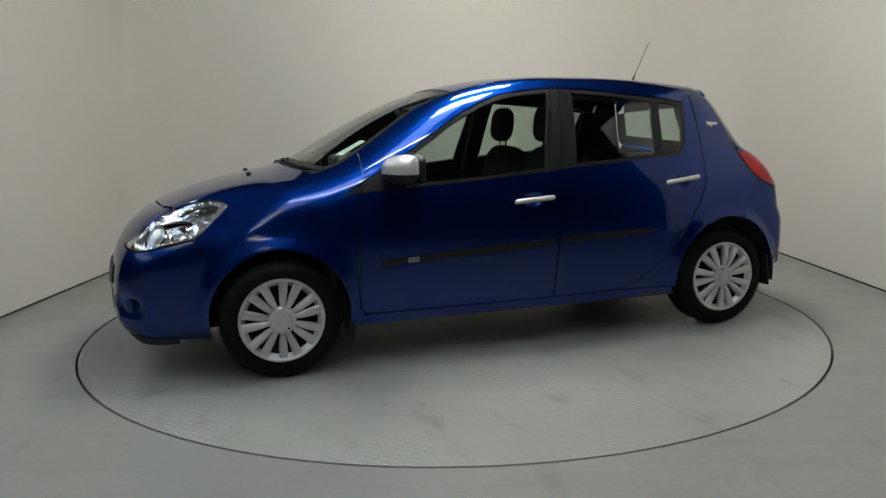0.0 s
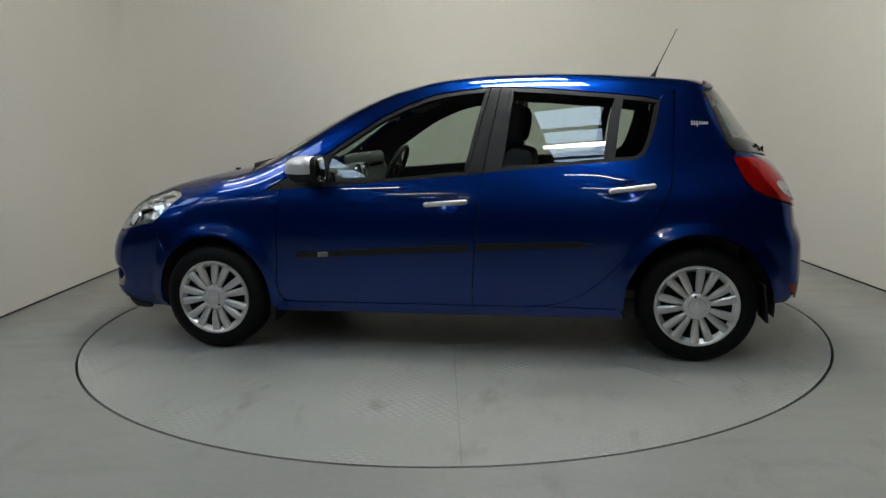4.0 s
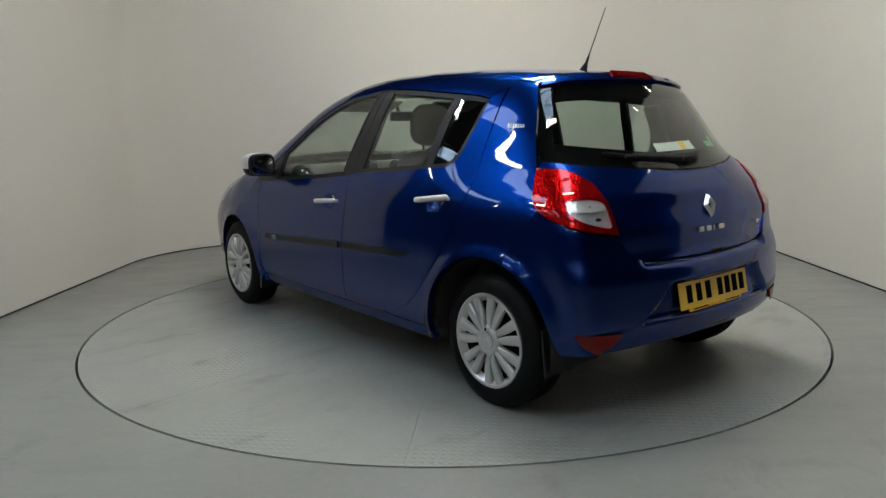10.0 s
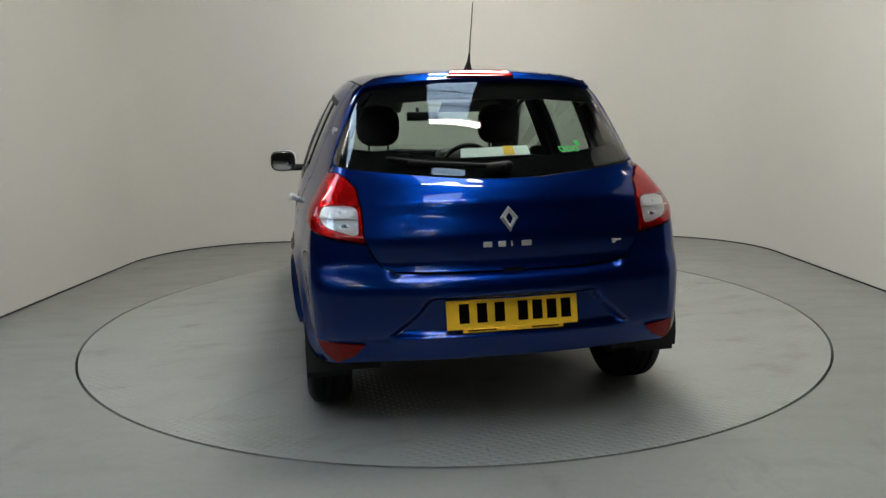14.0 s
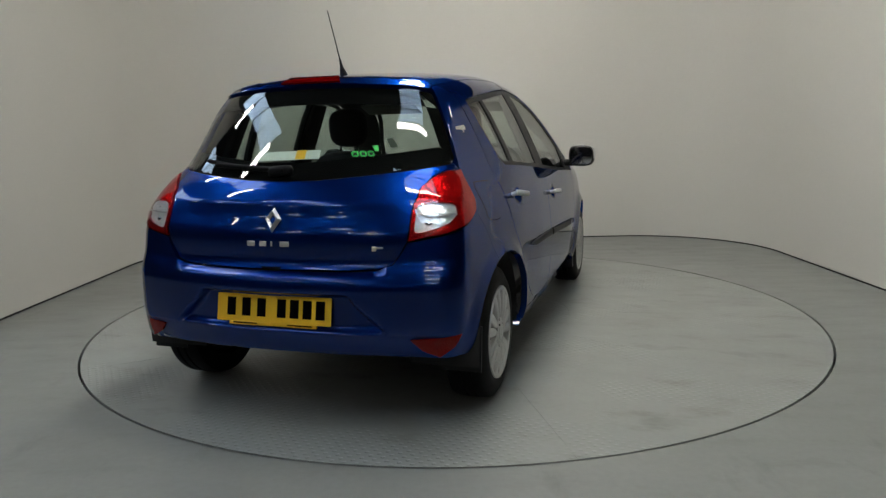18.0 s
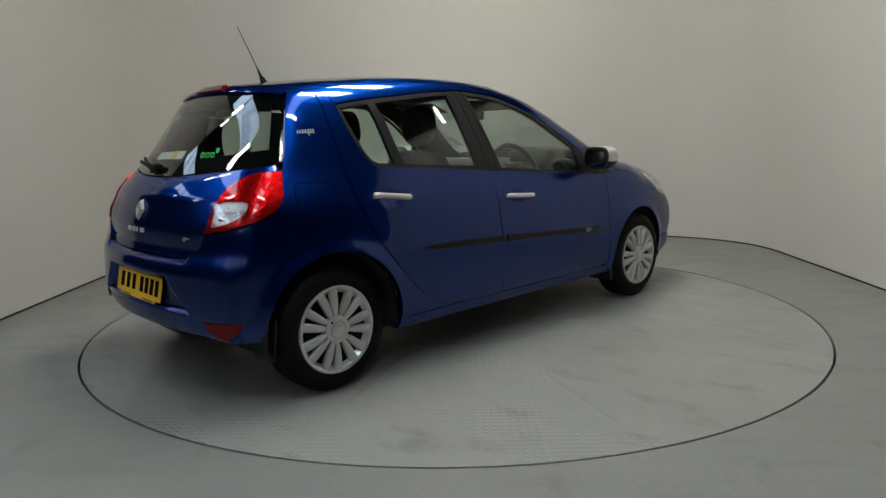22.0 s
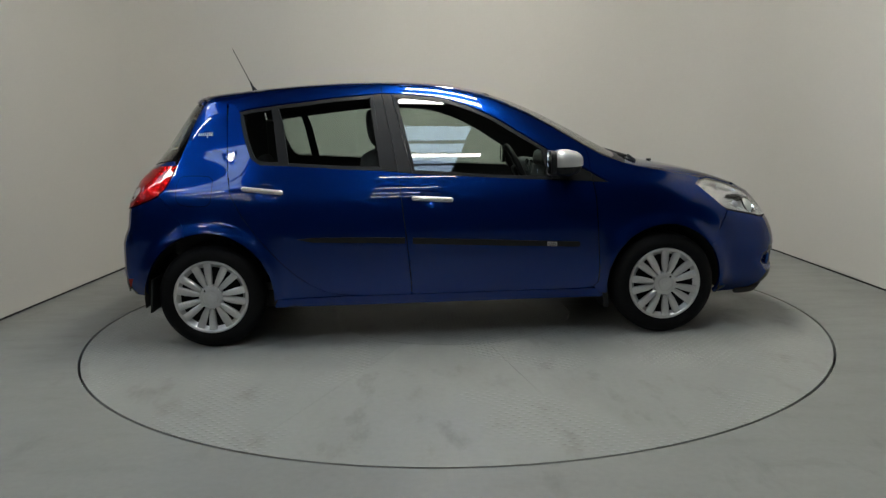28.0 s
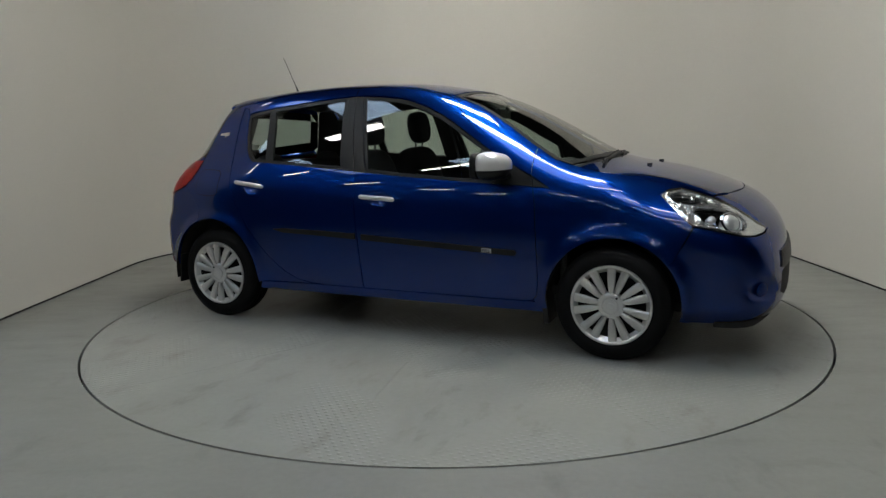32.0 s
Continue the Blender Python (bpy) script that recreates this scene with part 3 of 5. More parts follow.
TOP_FRONT = [(-0.243, 1.387), (-0.122, 1.378), (0.0, 1.364), (0.09, 1.344), (0.19, 1.309), (0.297, 1.26), (0.38, 1.212), (0.452, 1.165), (0.53, 1.115), (0.606, 1.066)]
SAIL = [(0.606, 1.066), (0.70, 1.012), (0.79, 0.960), (0.868, 0.918), (0.959, 0.866)]
# line between the roof or windscreen and the body side, seen from above
RAIL = [(1.05, 0.69), (0.96, 0.70), (0.80, 0.645), (0.66, 0.585), (0.56, 0.545), (0.45, 0.517), (0.34, 0.503), (0.2, 0.503), (0.0, 0.52), (-0.4, 0.54), (-0.8, 0.540), (-1.1, 0.530), (-1.305, 0.508)]
HOOD_EDGE = [(1.05, 0.69), (1.2, 0.685), (1.35, 0.672), (1.47, 0.658), (1.59, 0.645)]
ARCH_R = (0.358, 0.338)  # rear, front


def as_side(points, lay=lay_top):
    return [(p[0], p[2]) for p in on_form(lay, outline(points, 0.06)[:0] + [q for a, b in zip(points, points[1:]) for q in ((a[0] * (1 - k / 3) + b[0] * k / 3, a[1] * (1 - k / 3) + b[1] * k / 3) for k in range(3))] + [points[-1]])]


def arch(hx, a0, a1, n=22):
    r = ARCH_R[hx > 0]
    return [(hx + r * math.cos(radians(a0 + (a1 - a0) * i / n)), HUB_Z + 0.0085 + r * math.sin(radians(a0 + (a1 - a0) * i / n))) for i in range(n + 1)]


def flare(q):
    """The raised lip round the wheel arches, on places seen from the side (negative: outwards)."""
    out = np.zeros(len(q))
    for hx in (HUB_X, -HUB_X):
        k = np.clip(1 - (np.hypot(q[:, 0] - hx, q[:, 1] - HUB_Z) - ARCH_R[hx > 0]) / 0.080, 0, 1)
        out -= 0.0095 * k * k * (3 - 2 * k)
    return out


def flare_on(lay):
    def lip_out(q):
        p = on_form(lay, q)
        return flare(np.stack([p[:, 0], p[:, 2]], 1)) * np.clip((np.abs(p[:, 1]) - 0.60) / 0.10, 0, 1)
    return lip_out


def fair(p, n):
    """The side's even sweep: its slope, averaged over a hand's width."""
    s = 1 if p[:, 1].mean() > 0 else -1
    total = n.copy()
    for dx, dz in ((0.08, 0), (-0.08, 0), (0.04, 0.03), (-0.04, 0.03), (0.04, -0.03), (-0.04, -0.03), (0, 0.05), (0, -0.05)):
        q = np.stack([p[:, 0] + dx, np.where((p[:, 2] > 1.28) | (p[:, 2] + dz < 0.22), p[:, 2], p[:, 2] + dz)], 1)
        m = slope(on_form(lay_side, q, s))
        ok = np.isfinite(m).all(axis=1) & (np.sum(m * n, axis=1) > 0.75)
        total += np.where(ok[:, None], m, n)
    return total / np.linalg.norm(total, axis=1)[:, None]


def pane_bow(p, n):
    """The side panes' even bow: steeper at the belt, a little turned in towards the tail."""
    s = np.sign(p[:, 1])
    lean = np.radians(np.interp(p[:, 2], [0.9, 1.0, 1.1, 1.2, 1.35], [18.0, 20.5, 22.8, 24.5, 26.5]))
    turn = np.interp(p[:, 0], [-1.15, -0.8, -0.5, 0.3, 0.7], [-0.12, -0.045, -0.012, 0.0, 0.012])
    return np.stack([np.sin(turn) * np.cos(lean), s * np.cos(turn) * np.cos(lean), np.sin(lean)], 1)


RAIL_XZ = as_side(RAIL)
HOOD_XZ = as_side(HOOD_EDGE)
# corner lamps, as places on the form (left side)
TAIL_IN = [(-1.768, 0.545, 0.753), (-1.752, 0.556, 0.820), (-1.72, 0.560, 0.885), (-1.66, 0.569, 0.950), (-1.60, 0.602, 0.988)]
TAIL_TOP = [(-1.55, 0.637, 1.006), (-1.453, 0.672, 1.009)]
TAIL_OUT = [(-1.48, 0.718, 0.931), (-1.502, 0.751, 0.889), (-1.54, 0.763, 0.850), (-1.595, 0.762, 0.824), (-1.65, 0.753, 0.804), (-1.73, 0.680, 0.775)]
HEAD_LOW = [(1.50, 0.768, 0.836), (1.535, 0.78, 0.800), (1.57, 0.785, 0.770), (1.625, 0.785, 0.715), (1.66, 0.779, 0.690), (1.78, 0.746, 0.664), (1.87, 0.705, 0.640), (1.93, 0.664, 0.636), (1.98, 0.585, 0.644), (2.0, 0.526, 0.662)]
HEAD_TOP = [(1.94, 0.590, 0.707), (1.84, 0.626, 0.772), (1.75, 0.642, 0.818), (1.66, 0.657, 0.850), (1.60, 0.672, 0.867), (1.54, 0.737, 0.858)]
GLASS_SIDE = [(-1.322, 0.515, 1.332), (-1.345, 0.548, 1.29), (-1.375, 0.590, 1.215), (-1.405, 0.625, 1.125), (-1.430, 0.652, 1.062)]

for s in (1, -1):
    # doors, with a hollow behind each handle
    def cup(cx, cz):
        def dent(q):
            r = np.clip(1.15 - np.hypot((q[:, 0] - cx) / 0.060, (q[:, 1] - cz) / 0.040), 0, 1)
            return 0.022 * r * r * (3 - 2 * r) + flare(q)
        return dent

    door = skin("front_door", [*SPLIT, *reversed(FRONT_SHUT), (0.79, 0.877), *[p for p in reversed(BELT) if -0.2 < p[0] < 0.78]], lay_side, PAINT, car, s, depth=cup(-0.040, 0.795), step=0.025, bend=fair)
    rear_door = skin("rear_door", [SPLIT[0], *[p for p in reversed(BELT) if p[0] < -0.25], *reversed(REAR_PILLAR[:-1]), (-1.13, 1.338), *REAR_SHUT, *[(p[0] - 0.005, p[1]) for p in reversed(SPLIT[1:])]], lay_side, PAINT, car, s, depth=cup(-0.953, 0.856), step=0.025, bend=fair)
    # front window: frame, pane, sail
    fw = [*TOP_FRONT, (0.64, 0.888), *[p for p in reversed(BELT) if -0.2 < p[0] < 0.6]]
    fw[-1] = (-0.139, 0.944)
    fg = inset(fw, 0.020)
    skin("window_frame", fw, lay_side, PLASTIC, door, s, holes=[fg], thick=0.02, off=0.003, lip=0.003)
    skin("window_pane", inset(fw, 0.014), lay_side, GLASS, door, s, thick=0, off=0.010, lip=0, bend=pane_bow).visible_shadow = False
    skin("mirror_sail", [(0.643, 0.8905), (0.61, 1.062), *SAIL[1:-1], (0.862, 0.922), (0.868, 0.874)], lay_side, PLASTIC, door, s, thick=0.02, off=0.002)
    skin("fender_sail", [(0.873, 0.8735), (0.868, 0.915), (0.956, 0.8665)], lay_side, PLASTIC, car, s, thick=0.01, off=0.002)
    # rear window: frame, two panes, bar
    rw = [*TOP_REAR, *REAR_PILLAR[1:], *[p for p in BELT[1:] if p[0] < -0.4], (-0.296, 0.961)]
    q1 = [p for p in inset(rw, 0.020)]
    skin("window_frame", rw, lay_side, PLASTIC, rear_door, s, holes=[q1], thick=0.02, off=0.003, lip=0.003)
    skin("window_pane", inset(rw, 0.014), lay_side, GLASS, rear_door, s, thick=0, off=0.010, lip=0, bend=pane_bow).visible_shadow = False
    skin("window_bar", [(-0.928, 1.330), (-0.886, 1.336), (-0.855, 1.232), (-0.819, 0.993), (-0.877, 1.0), (-0.907, 1.233)], lay_side, PLASTIC, rear_door, s, thick=0.02, off=0.004)
    # black pillar between the doors
    skin("pillar_cover", [(-0.249, 1.388), (-0.298, 1.391), (-0.2185, 0.949), (-0.142, 0.944)], lay_side, PLASTIC, door, s, thick=0.03, off=0.004)
    skin("pillar_cover", [(-0.303, 1.391), (-0.350, 1.386), (-0.298, 0.961), (-0.2225, 0.950)], lay_side, PLASTIC, rear_door, s, thick=0.03, off=0.004)
    skin("frame_seam", [(-0.2985, 1.392), (-0.3030, 1.392), (-0.3050, 1.428), (-0.3010, 1.428)], lay_side, INK, door, s, off=-0.0006, thick=0.001, lip=0, step=0.01)
    # body side: front pillar, roof rail, rear pillar and quarter
    rail = [p for p in RAIL_XZ if p[0] < 0.855]
    tail_edge = [(p[0], p[2]) for p in GLASS_SIDE] + [(p[0], p[2]) for p in TAIL_TOP[1:] + TAIL_OUT[:3]]
    quarter = [(-1.512, 0.818), (-1.477, 0.778), (-1.432, 0.72), (-1.407, 0.66)] + arch(-HUB_X, 109, -6)
    quarter += [(-0.925, 0.255), (-0.80, 0.258)]
    low = [p for p in reversed(REAR_SHUT) if p[0] < -0.53]
    low[-1] = (-1.177, 1.352)
    foot = float(np.interp(0.857, [p[0] for p in reversed(RAIL_XZ)], [p[1] for p in reversed(RAIL_XZ)]))
    side = [(0.855, 0.934), (0.855, foot), *rail, *tail_edge, *quarter, (-0.54, 0.264), *[(x - 0.005, z) for x, z in low], (-1.13, 1.343),
            *[(x, z + 0.005) for x, z in reversed(TOP_REAR)], *[(x, z + 0.005) for x, z in TOP_FRONT], *[(x, z + 0.005) for x, z in SAIL[1:3]]]
    skin("body_side", side, lay_side, PAINT, car, s, fine=0.025, step=0.03, thick=0.03, depth=flare, bend=fair)
    # front wing
    wing = [(0.86, 0.934), (0.868, 0.926), (0.966, 0.8655), (0.873, 0.8695), *[(x + 0.005, z) for x, z in FRONT_SHUT[1:-1]], (0.90, 0.255), (0.935, 0.205)]
    wing += arch(HUB_X, 191, 38) + [(1.580, 0.512), (1.663, 0.684)] + [(p[0], p[2]) for p in reversed(HEAD_LOW[:4])] + [(1.54, 0.864)]
    wing += list(reversed(HOOD_XZ)) + [p for p in RAIL_XZ if p[0] > 0.865][1:] + [(0.860, foot)]
    skin("front_wing", wing, lay_side, PAINT, car, s, fine=0.025, step=0.03, thick=0.02, depth=flare, bend=fair)
    skin("sill", [(-0.935, 0.205), (0.93, 0.205), (0.897, 0.258), (0.80, 0.257), (-0.55, 0.2585), (-0.915, 0.250)], lay_side, PAINT, car, s, thick=0.03)
    # lamps
    tail = [tail_xy(*p) for p in [*TAIL_IN, *TAIL_TOP, *TAIL_OUT]]
    white = rounded([tail_xy(*p) for p in ((-1.64, 0.705, 0.893), (-1.71, 0.572, 0.892), (-1.745, 0.570, 0.821), (-1.762, 0.572, 0.776), (-1.71, 0.693, 0.809), (-1.66, 0.720, 0.850))])
    lamp = skin("tail_lamp", inset(tail, 0.002), lay_tail, RED, car, s, holes=[white], step=0.03, thick=0.020, off=-0.009, lip=0.005, inner=RED_DARK, label="red tail lamp with a clear lower window")
    skin("lamp_window", inset(white, -0.004), lay_tail, BOWL, lamp, s, step=0.025, thick=0, off=0.004, lip=0)
    skin("reversing_reflector", rounded([tail_xy(*p) for p in ((-1.645, 0.697, 0.885), (-1.71, 0.580, 0.884), (-1.73, 0.578, 0.846), (-1.665, 0.707, 0.850))], 1), lay_tail, BOWL, lamp, s, step=0.015, thick=0.002, off=-0.003, lip=0)
    skin("lamp_divider", [tail_xy(*p) for p in ((-1.66, 0.709, 0.850), (-1.735, 0.576, 0.846), (-1.735, 0.576, 0.840), (-1.66, 0.708, 0.844))], lay_tail, SILVER, lamp, s, step=0.02, thick=0.002, off=-0.006, lip=0)
    skin("lamp_lens", inset(white, -0.003), lay_tail, LENS, lamp, s, step=0.03, thick=0.0, off=-0.008, lip=0)
    head = [nose_xy(*p) for p in [*HEAD_LOW, *HEAD_TOP]]
    eye = rounded([nose_xy(*p) for p in ((1.672, 0.760, 0.762), (1.715, 0.735, 0.772), (1.79, 0.690, 0.766), (1.858, 0.652, 0.744), (1.90, 0.650, 0.705), (1.905, 0.672, 0.672), (1.815, 0.732, 0.668), (1.735, 0.756, 0.702), (1.69, 0.766, 0.735))], 1)
    upper = rounded([nose_xy(*p) for p in ((1.555, 0.755, 0.832), (1.60, 0.690, 0.848), (1.66, 0.665, 0.835), (1.765, 0.664, 0.795), (1.70, 0.705, 0.797), (1.61, 0.765, 0.795))], 1)
    eye, upper = inset(eye, -0.005), inset(upper, -0.006)
    bowl = skin("headlamp", inset(head, 0.003), lay_nose, BEZEL, car, s, holes=[eye, upper], step=0.03, thick=0.02, off=0.008, label="clear headlamp with silver reflectors", lip=0, inner=CHROME)

    def eye_deep(q):
        c = np.array(eye).mean(0)
        return 0.030 - 0.05 * np.hypot(q[:, 0] - c[0], q[:, 1] - c[1]) ** 1.0 / 0.3

    skin("lamp_bowl", inset(eye, -0.010), lay_nose, CHROME, bowl, s, step=0.02, thick=0.002, off=0.026, depth=eye_deep, lip=0)
    skin("indicator_bowl", inset(upper, -0.008), lay_nose, CHROME, bowl, s, step=0.02, thick=0.002, off=0.030, lip=0)
    skin("lamp_rim", inset(head, 0.001), lay_nose, PLASTIC, bowl, s, holes=[inset(head, 0.0035)], step=0.03, thick=0.03, off=0.002, lip=0.001)
    skin("lamp_lens", inset(head, 0.002), lay_nose, LENS, bowl, s, step=0.03, thick=0, off=-0.001, lip=0.001)
    # rear reflector
    skin("reflector", [tail_xy(*p) for p in ((-1.72, 0.746, 0.386), (-1.80, 0.551, 0.374), (-1.79, 0.60, 0.330), (-1.76, 0.655, 0.302), (-1.735, 0.715, 0.340))], lay_tail, RED_DARK, car, s, step=0.03, thick=0.01, off=-0.003)


def both(half):
    """A whole outline from its left half, given from the middle out and round to the middle."""
    return half + [(x, -y) for x, y in reversed(half)]


def both_u(half):
    return half + [(-u, z) for u, z in reversed(half)]


skin("bonnet", both([(1.865, 0.004), (1.858, 0.17), (1.81, 0.468), (1.745, 0.630), *[(x, y - 0.004) for x, y in reversed(HOOD_EDGE[1:])], (1.09, 0.684), (1.165, 0.45), (1.195, 0.2), (1.20, 0.004)]), lay_top, PAINT, car, step=0.05)
skin("roof", both([(0.325, 0.002), (0.315, 0.25), (0.30, 0.49), *[(x, y - 0.004) for x, y in RAIL[7:]], (-1.335, 0.43), (-1.385, 0.2), (-1.395, 0.002)]), lay_top, PAINT, car, step=0.06, inner=LINING, thick=0.03)
screen = both([(0.33, 0.002), (0.32, 0.25), (0.305, 0.49), *[(x, y - 0.006) for x, y in reversed(RAIL[1:7])], (1.045, 0.680), (1.10, 0.55), (1.15, 0.3), (1.165, 0.002)])
skin("windscreen_border", screen, lay_top, PLASTIC, car, holes=[inset(screen, 0.03)], thick=0.01, off=0.002)
skin("windscreen", inset(screen, 0.02), lay_top, GLASS, car, thick=0, off=0.006, lip=0, step=0.07).visible_shadow = False
skin("scuttle", both([(1.17, 0.002), (1.155, 0.3), (1.105, 0.55), (1.052, 0.682), (1.085, 0.682), (1.16, 0.45), (1.19, 0.2), (1.195, 0.002)]), lay_top, PLASTIC, car, thick=0.03, off=0.012, lip=0)
front = [nose_xy(*p) for p in on_form(lay_top, [(1.869, 0.0), (1.863, 0.172), (1.815, 0.468), (1.752, 0.634)])] + [nose_xy(*p) for p in ((1.84, 0.615, 0.764), (1.945, 0.578, 0.70), (2.006, 0.52, 0.656), (1.985, 0.585, 0.638), (1.93, 0.664, 0.630), (1.87, 0.707, 0.634), (1.78, 0.748, 0.658), (1.668, 0.780, 0.682))]
front += [nose_xy(p[0], p[1], p[2]) for p in on_form(lay_side, [(1.582, 0.512), *arch(HUB_X, 37.6, -16), (1.64, 0.175)])]
front += [nose_xy(1.9, 0.62, 0.175), nose_xy(2.08, 0.3, 0.17), nose_xy(2.1, 0.0, 0.17)]


def fog_dent(q):
    u = np.abs(q[:, 0])
    c = nose_xy(1.965, 0.645, 0.37)
    r = np.hypot((u - c[0]) / 0.075, (q[:, 1] - c[1]) / 0.058)
    return 0.03 * np.clip(1.3 - r, 0, 1) ** 2 * (3 - 2 * np.clip(1.3 - r, 0, 1)) + 0.04 * np.clip((0.275 - q[:, 1]) / 0.10, 0, 1) ** 1.6


bumper = skin("front_bumper", both_u(front), lay_nose, PAINT, car, depth=lambda q: fog_dent(q) + flare_on(lay_nose)(q), thick=0.02, step=0.035)
skin("grille", both_u([nose_xy(2.14, 0.0, 0.548), nose_xy(2.11, 0.36, 0.546), nose_xy(2.06, 0.475, 0.540), nose_xy(2.065, 0.50, 0.46), nose_xy(2.11, 0.40, 0.45), nose_xy(2.14, 0.0, 0.45)]), lay_nose, PLASTIC, bumper, off=-0.012, thick=0.015, lip=0.006, label="black bumper bar across the nose")
skin("air_intake", both_u([nose_xy(2.14, 0.0, 0.445), nose_xy(2.1, 0.40, 0.445), nose_xy(2.065, 0.485, 0.435), nose_xy(2.07, 0.49, 0.33), nose_xy(2.1, 0.38, 0.30), nose_xy(2.14, 0.0, 0.30)]), lay_nose, UNDER, bumper, off=-0.002, thick=0.004)
skin("lower_lip", both_u([nose_xy(2.1, 0.0, 0.200), nose_xy(2.08, 0.3, 0.200), nose_xy(1.92, 0.62, 0.195), nose_xy(1.76, 0.70, 0.19), nose_xy(1.76, 0.70, 0.165), nose_xy(1.9, 0.60, 0.152), nose_xy(2.08, 0.3, 0.15), nose_xy(2.1, 0.0, 0.15)]), lay_nose, UNDER, bumper, off=0.020, thick=0.02)
for s in (1, -1):
    p = on_form(lay_nose, [nose_xy(1.965, 0.645, 0.368)], s)
    n = slope(p)[0]
    bm = bmesh.new()
    bmesh.ops.create_uvsphere(bm, u_segments=16, v_segments=8, radius=0.036, matrix=Matrix.Translation(p[0] - n * 0.020) @ Vector(n).to_track_quat("Z", "Y").to_matrix().to_4x4() @ Matrix.Diagonal((1, 1, 0.3, 1)))
    part("fog_lamp_cover", bm, PAINT, bumper)

# tail
pane = both_u([tail_xy(-1.46, 0.0, 1.370), tail_xy(-1.43, 0.2, 1.368), tail_xy(-1.38, 0.40, 1.355), tail_xy(-1.335, 0.500, 1.340), *[tail_xy(x - 0.003, y - 0.004, z) for x, y, z in GLASS_SIDE], tail_xy(-1.47, 0.652, 1.040), tail_xy(-1.61, 0.521, 1.021), tail_xy(-1.69, 0.34, 1.005), tail_xy(-1.73, 0.155, 0.990), tail_xy(-1.735, 0.0, 0.986)])
hatch_pts = [tail_xy(-1.735, 0.0, 0.982), tail_xy(-1.73, 0.155, 0.986), tail_xy(-1.69, 0.34, 1.001), tail_xy(-1.61, 0.521, 1.017), tail_xy(-1.47, 0.652, 1.036), tail_xy(-1.458, 0.668, 1.013), tail_xy(-1.55, 0.634, 1.010), tail_xy(-1.603, 0.599, 0.991), *[tail_xy(x, y - 0.005, z) for x, y, z in reversed(TAIL_IN[:-1])], tail_xy(-1.79, 0.52, 0.70), tail_xy(-1.80, 0.49, 0.668), tail_xy(-1.82, 0.444, 0.656), tail_xy(-1.84, 0.319, 0.651), tail_xy(-1.85, 0.0, 0.649)]


def boot_step(q):
    """The boot lid lies a little behind the bumper's shelf, with a soft fold under the badge."""
    k = np.clip((0.905 - q[:, 1]) / 0.055, 0, 1) * np.clip((0.58 - np.abs(q[:, 0])) / 0.16, 0, 1)
    return 0.001 + 0.006 * k * k * (3 - 2 * k) + 0.013 * np.clip((0.80 - q[:, 1]) / 0.12, 0, 1) ** 2 + 0.005 * np.clip((q[:, 1] - 0.05 * (q[:, 0] / 0.65) ** 2 - 0.935) / 0.045, 0, 1) ** 2


def glass_bow(p, n):
    """The rear pane's even bow, from steep at its foot to flatter at its head."""
    lean = np.radians(np.interp(p[:, 2], [1.0, 1.1, 1.2, 1.28, 1.37], [33.0, 33.5, 36.0, 41.0, 47.0]))
    turn = np.arctan2(n[:, 1], -n[:, 0])
    return np.stack([-np.cos(turn) * np.cos(lean), np.sin(turn) * np.cos(lean), np.sin(lean)], 1)


hatch = skin("tailgate", both_u(hatch_pts), lay_tail, PAINT, car, depth=boot_step, thick=0.03, step=0.025)
skin("rear_window_border", pane, lay_tail, INK, hatch, holes=[rounded(inset(pane, 0.072), 1)], thick=0.0, off=0.013, lip=0, step=0.025)
skin("rear_window", inset(pane, 0.002), lay_tail, GLASS_REAR, hatch, thick=0, off=0.004, lip=0, step=0.04, bend=glass_bow).visible_shadow = False
skin("spoiler", both_u([tail_xy(-1.46, 0.0, 1.408), tail_xy(-1.43, 0.2, 1.404), tail_xy(-1.37, 0.40, 1.386), tail_xy(-1.315, 0.495, 1.364), tail_xy(-1.325, 0.505, 1.345), tail_xy(-1.38, 0.402, 1.360), tail_xy(-1.43, 0.2, 1.373), tail_xy(-1.46, 0.0, 1.375)]), lay_tail, PAINT, hatch, off=-0.012, thick=0.045, lip=0.006, inner=PAINT)
skin("brake_lamp", [tail_xy(-1.445, y, z) for y, z in ((-0.14, 1.405), (0.18, 1.405), (0.18, 1.380), (-0.14, 1.380))], lay_tail, RED_DARK, hatch, off=-0.016, thick=0.02, label="red high-level brake lamp")
rear = [tail_xy(-1.85, 0.0, 0.644), tail_xy(-1.84, 0.319, 0.646), tail_xy(-1.82, 0.449, 0.650), tail_xy(-1.80, 0.496, 0.664), tail_xy(-1.79, 0.527, 0.70), tail_xy(-1.772, 0.548, 0.746), tail_xy(-1.72, 0.678, 0.770), tail_xy(-1.652, 0.754, 0.799)]
rear += [tail_xy(*p) for p in on_form(lay_side, [(-1.595, 0.819), (-1.54, 0.845), (-1.514, 0.818), (-1.479, 0.778), (-1.434, 0.72), (-1.409, 0.66), *arch(-HUB_X, 109.5, 172)[0:], (-1.66, 0.285)])]
rear += [tail_xy(-1.72, 0.65, 0.278), tail_xy(-1.80, 0.4, 0.295), tail_xy(-1.83, 0.0, 0.298)]


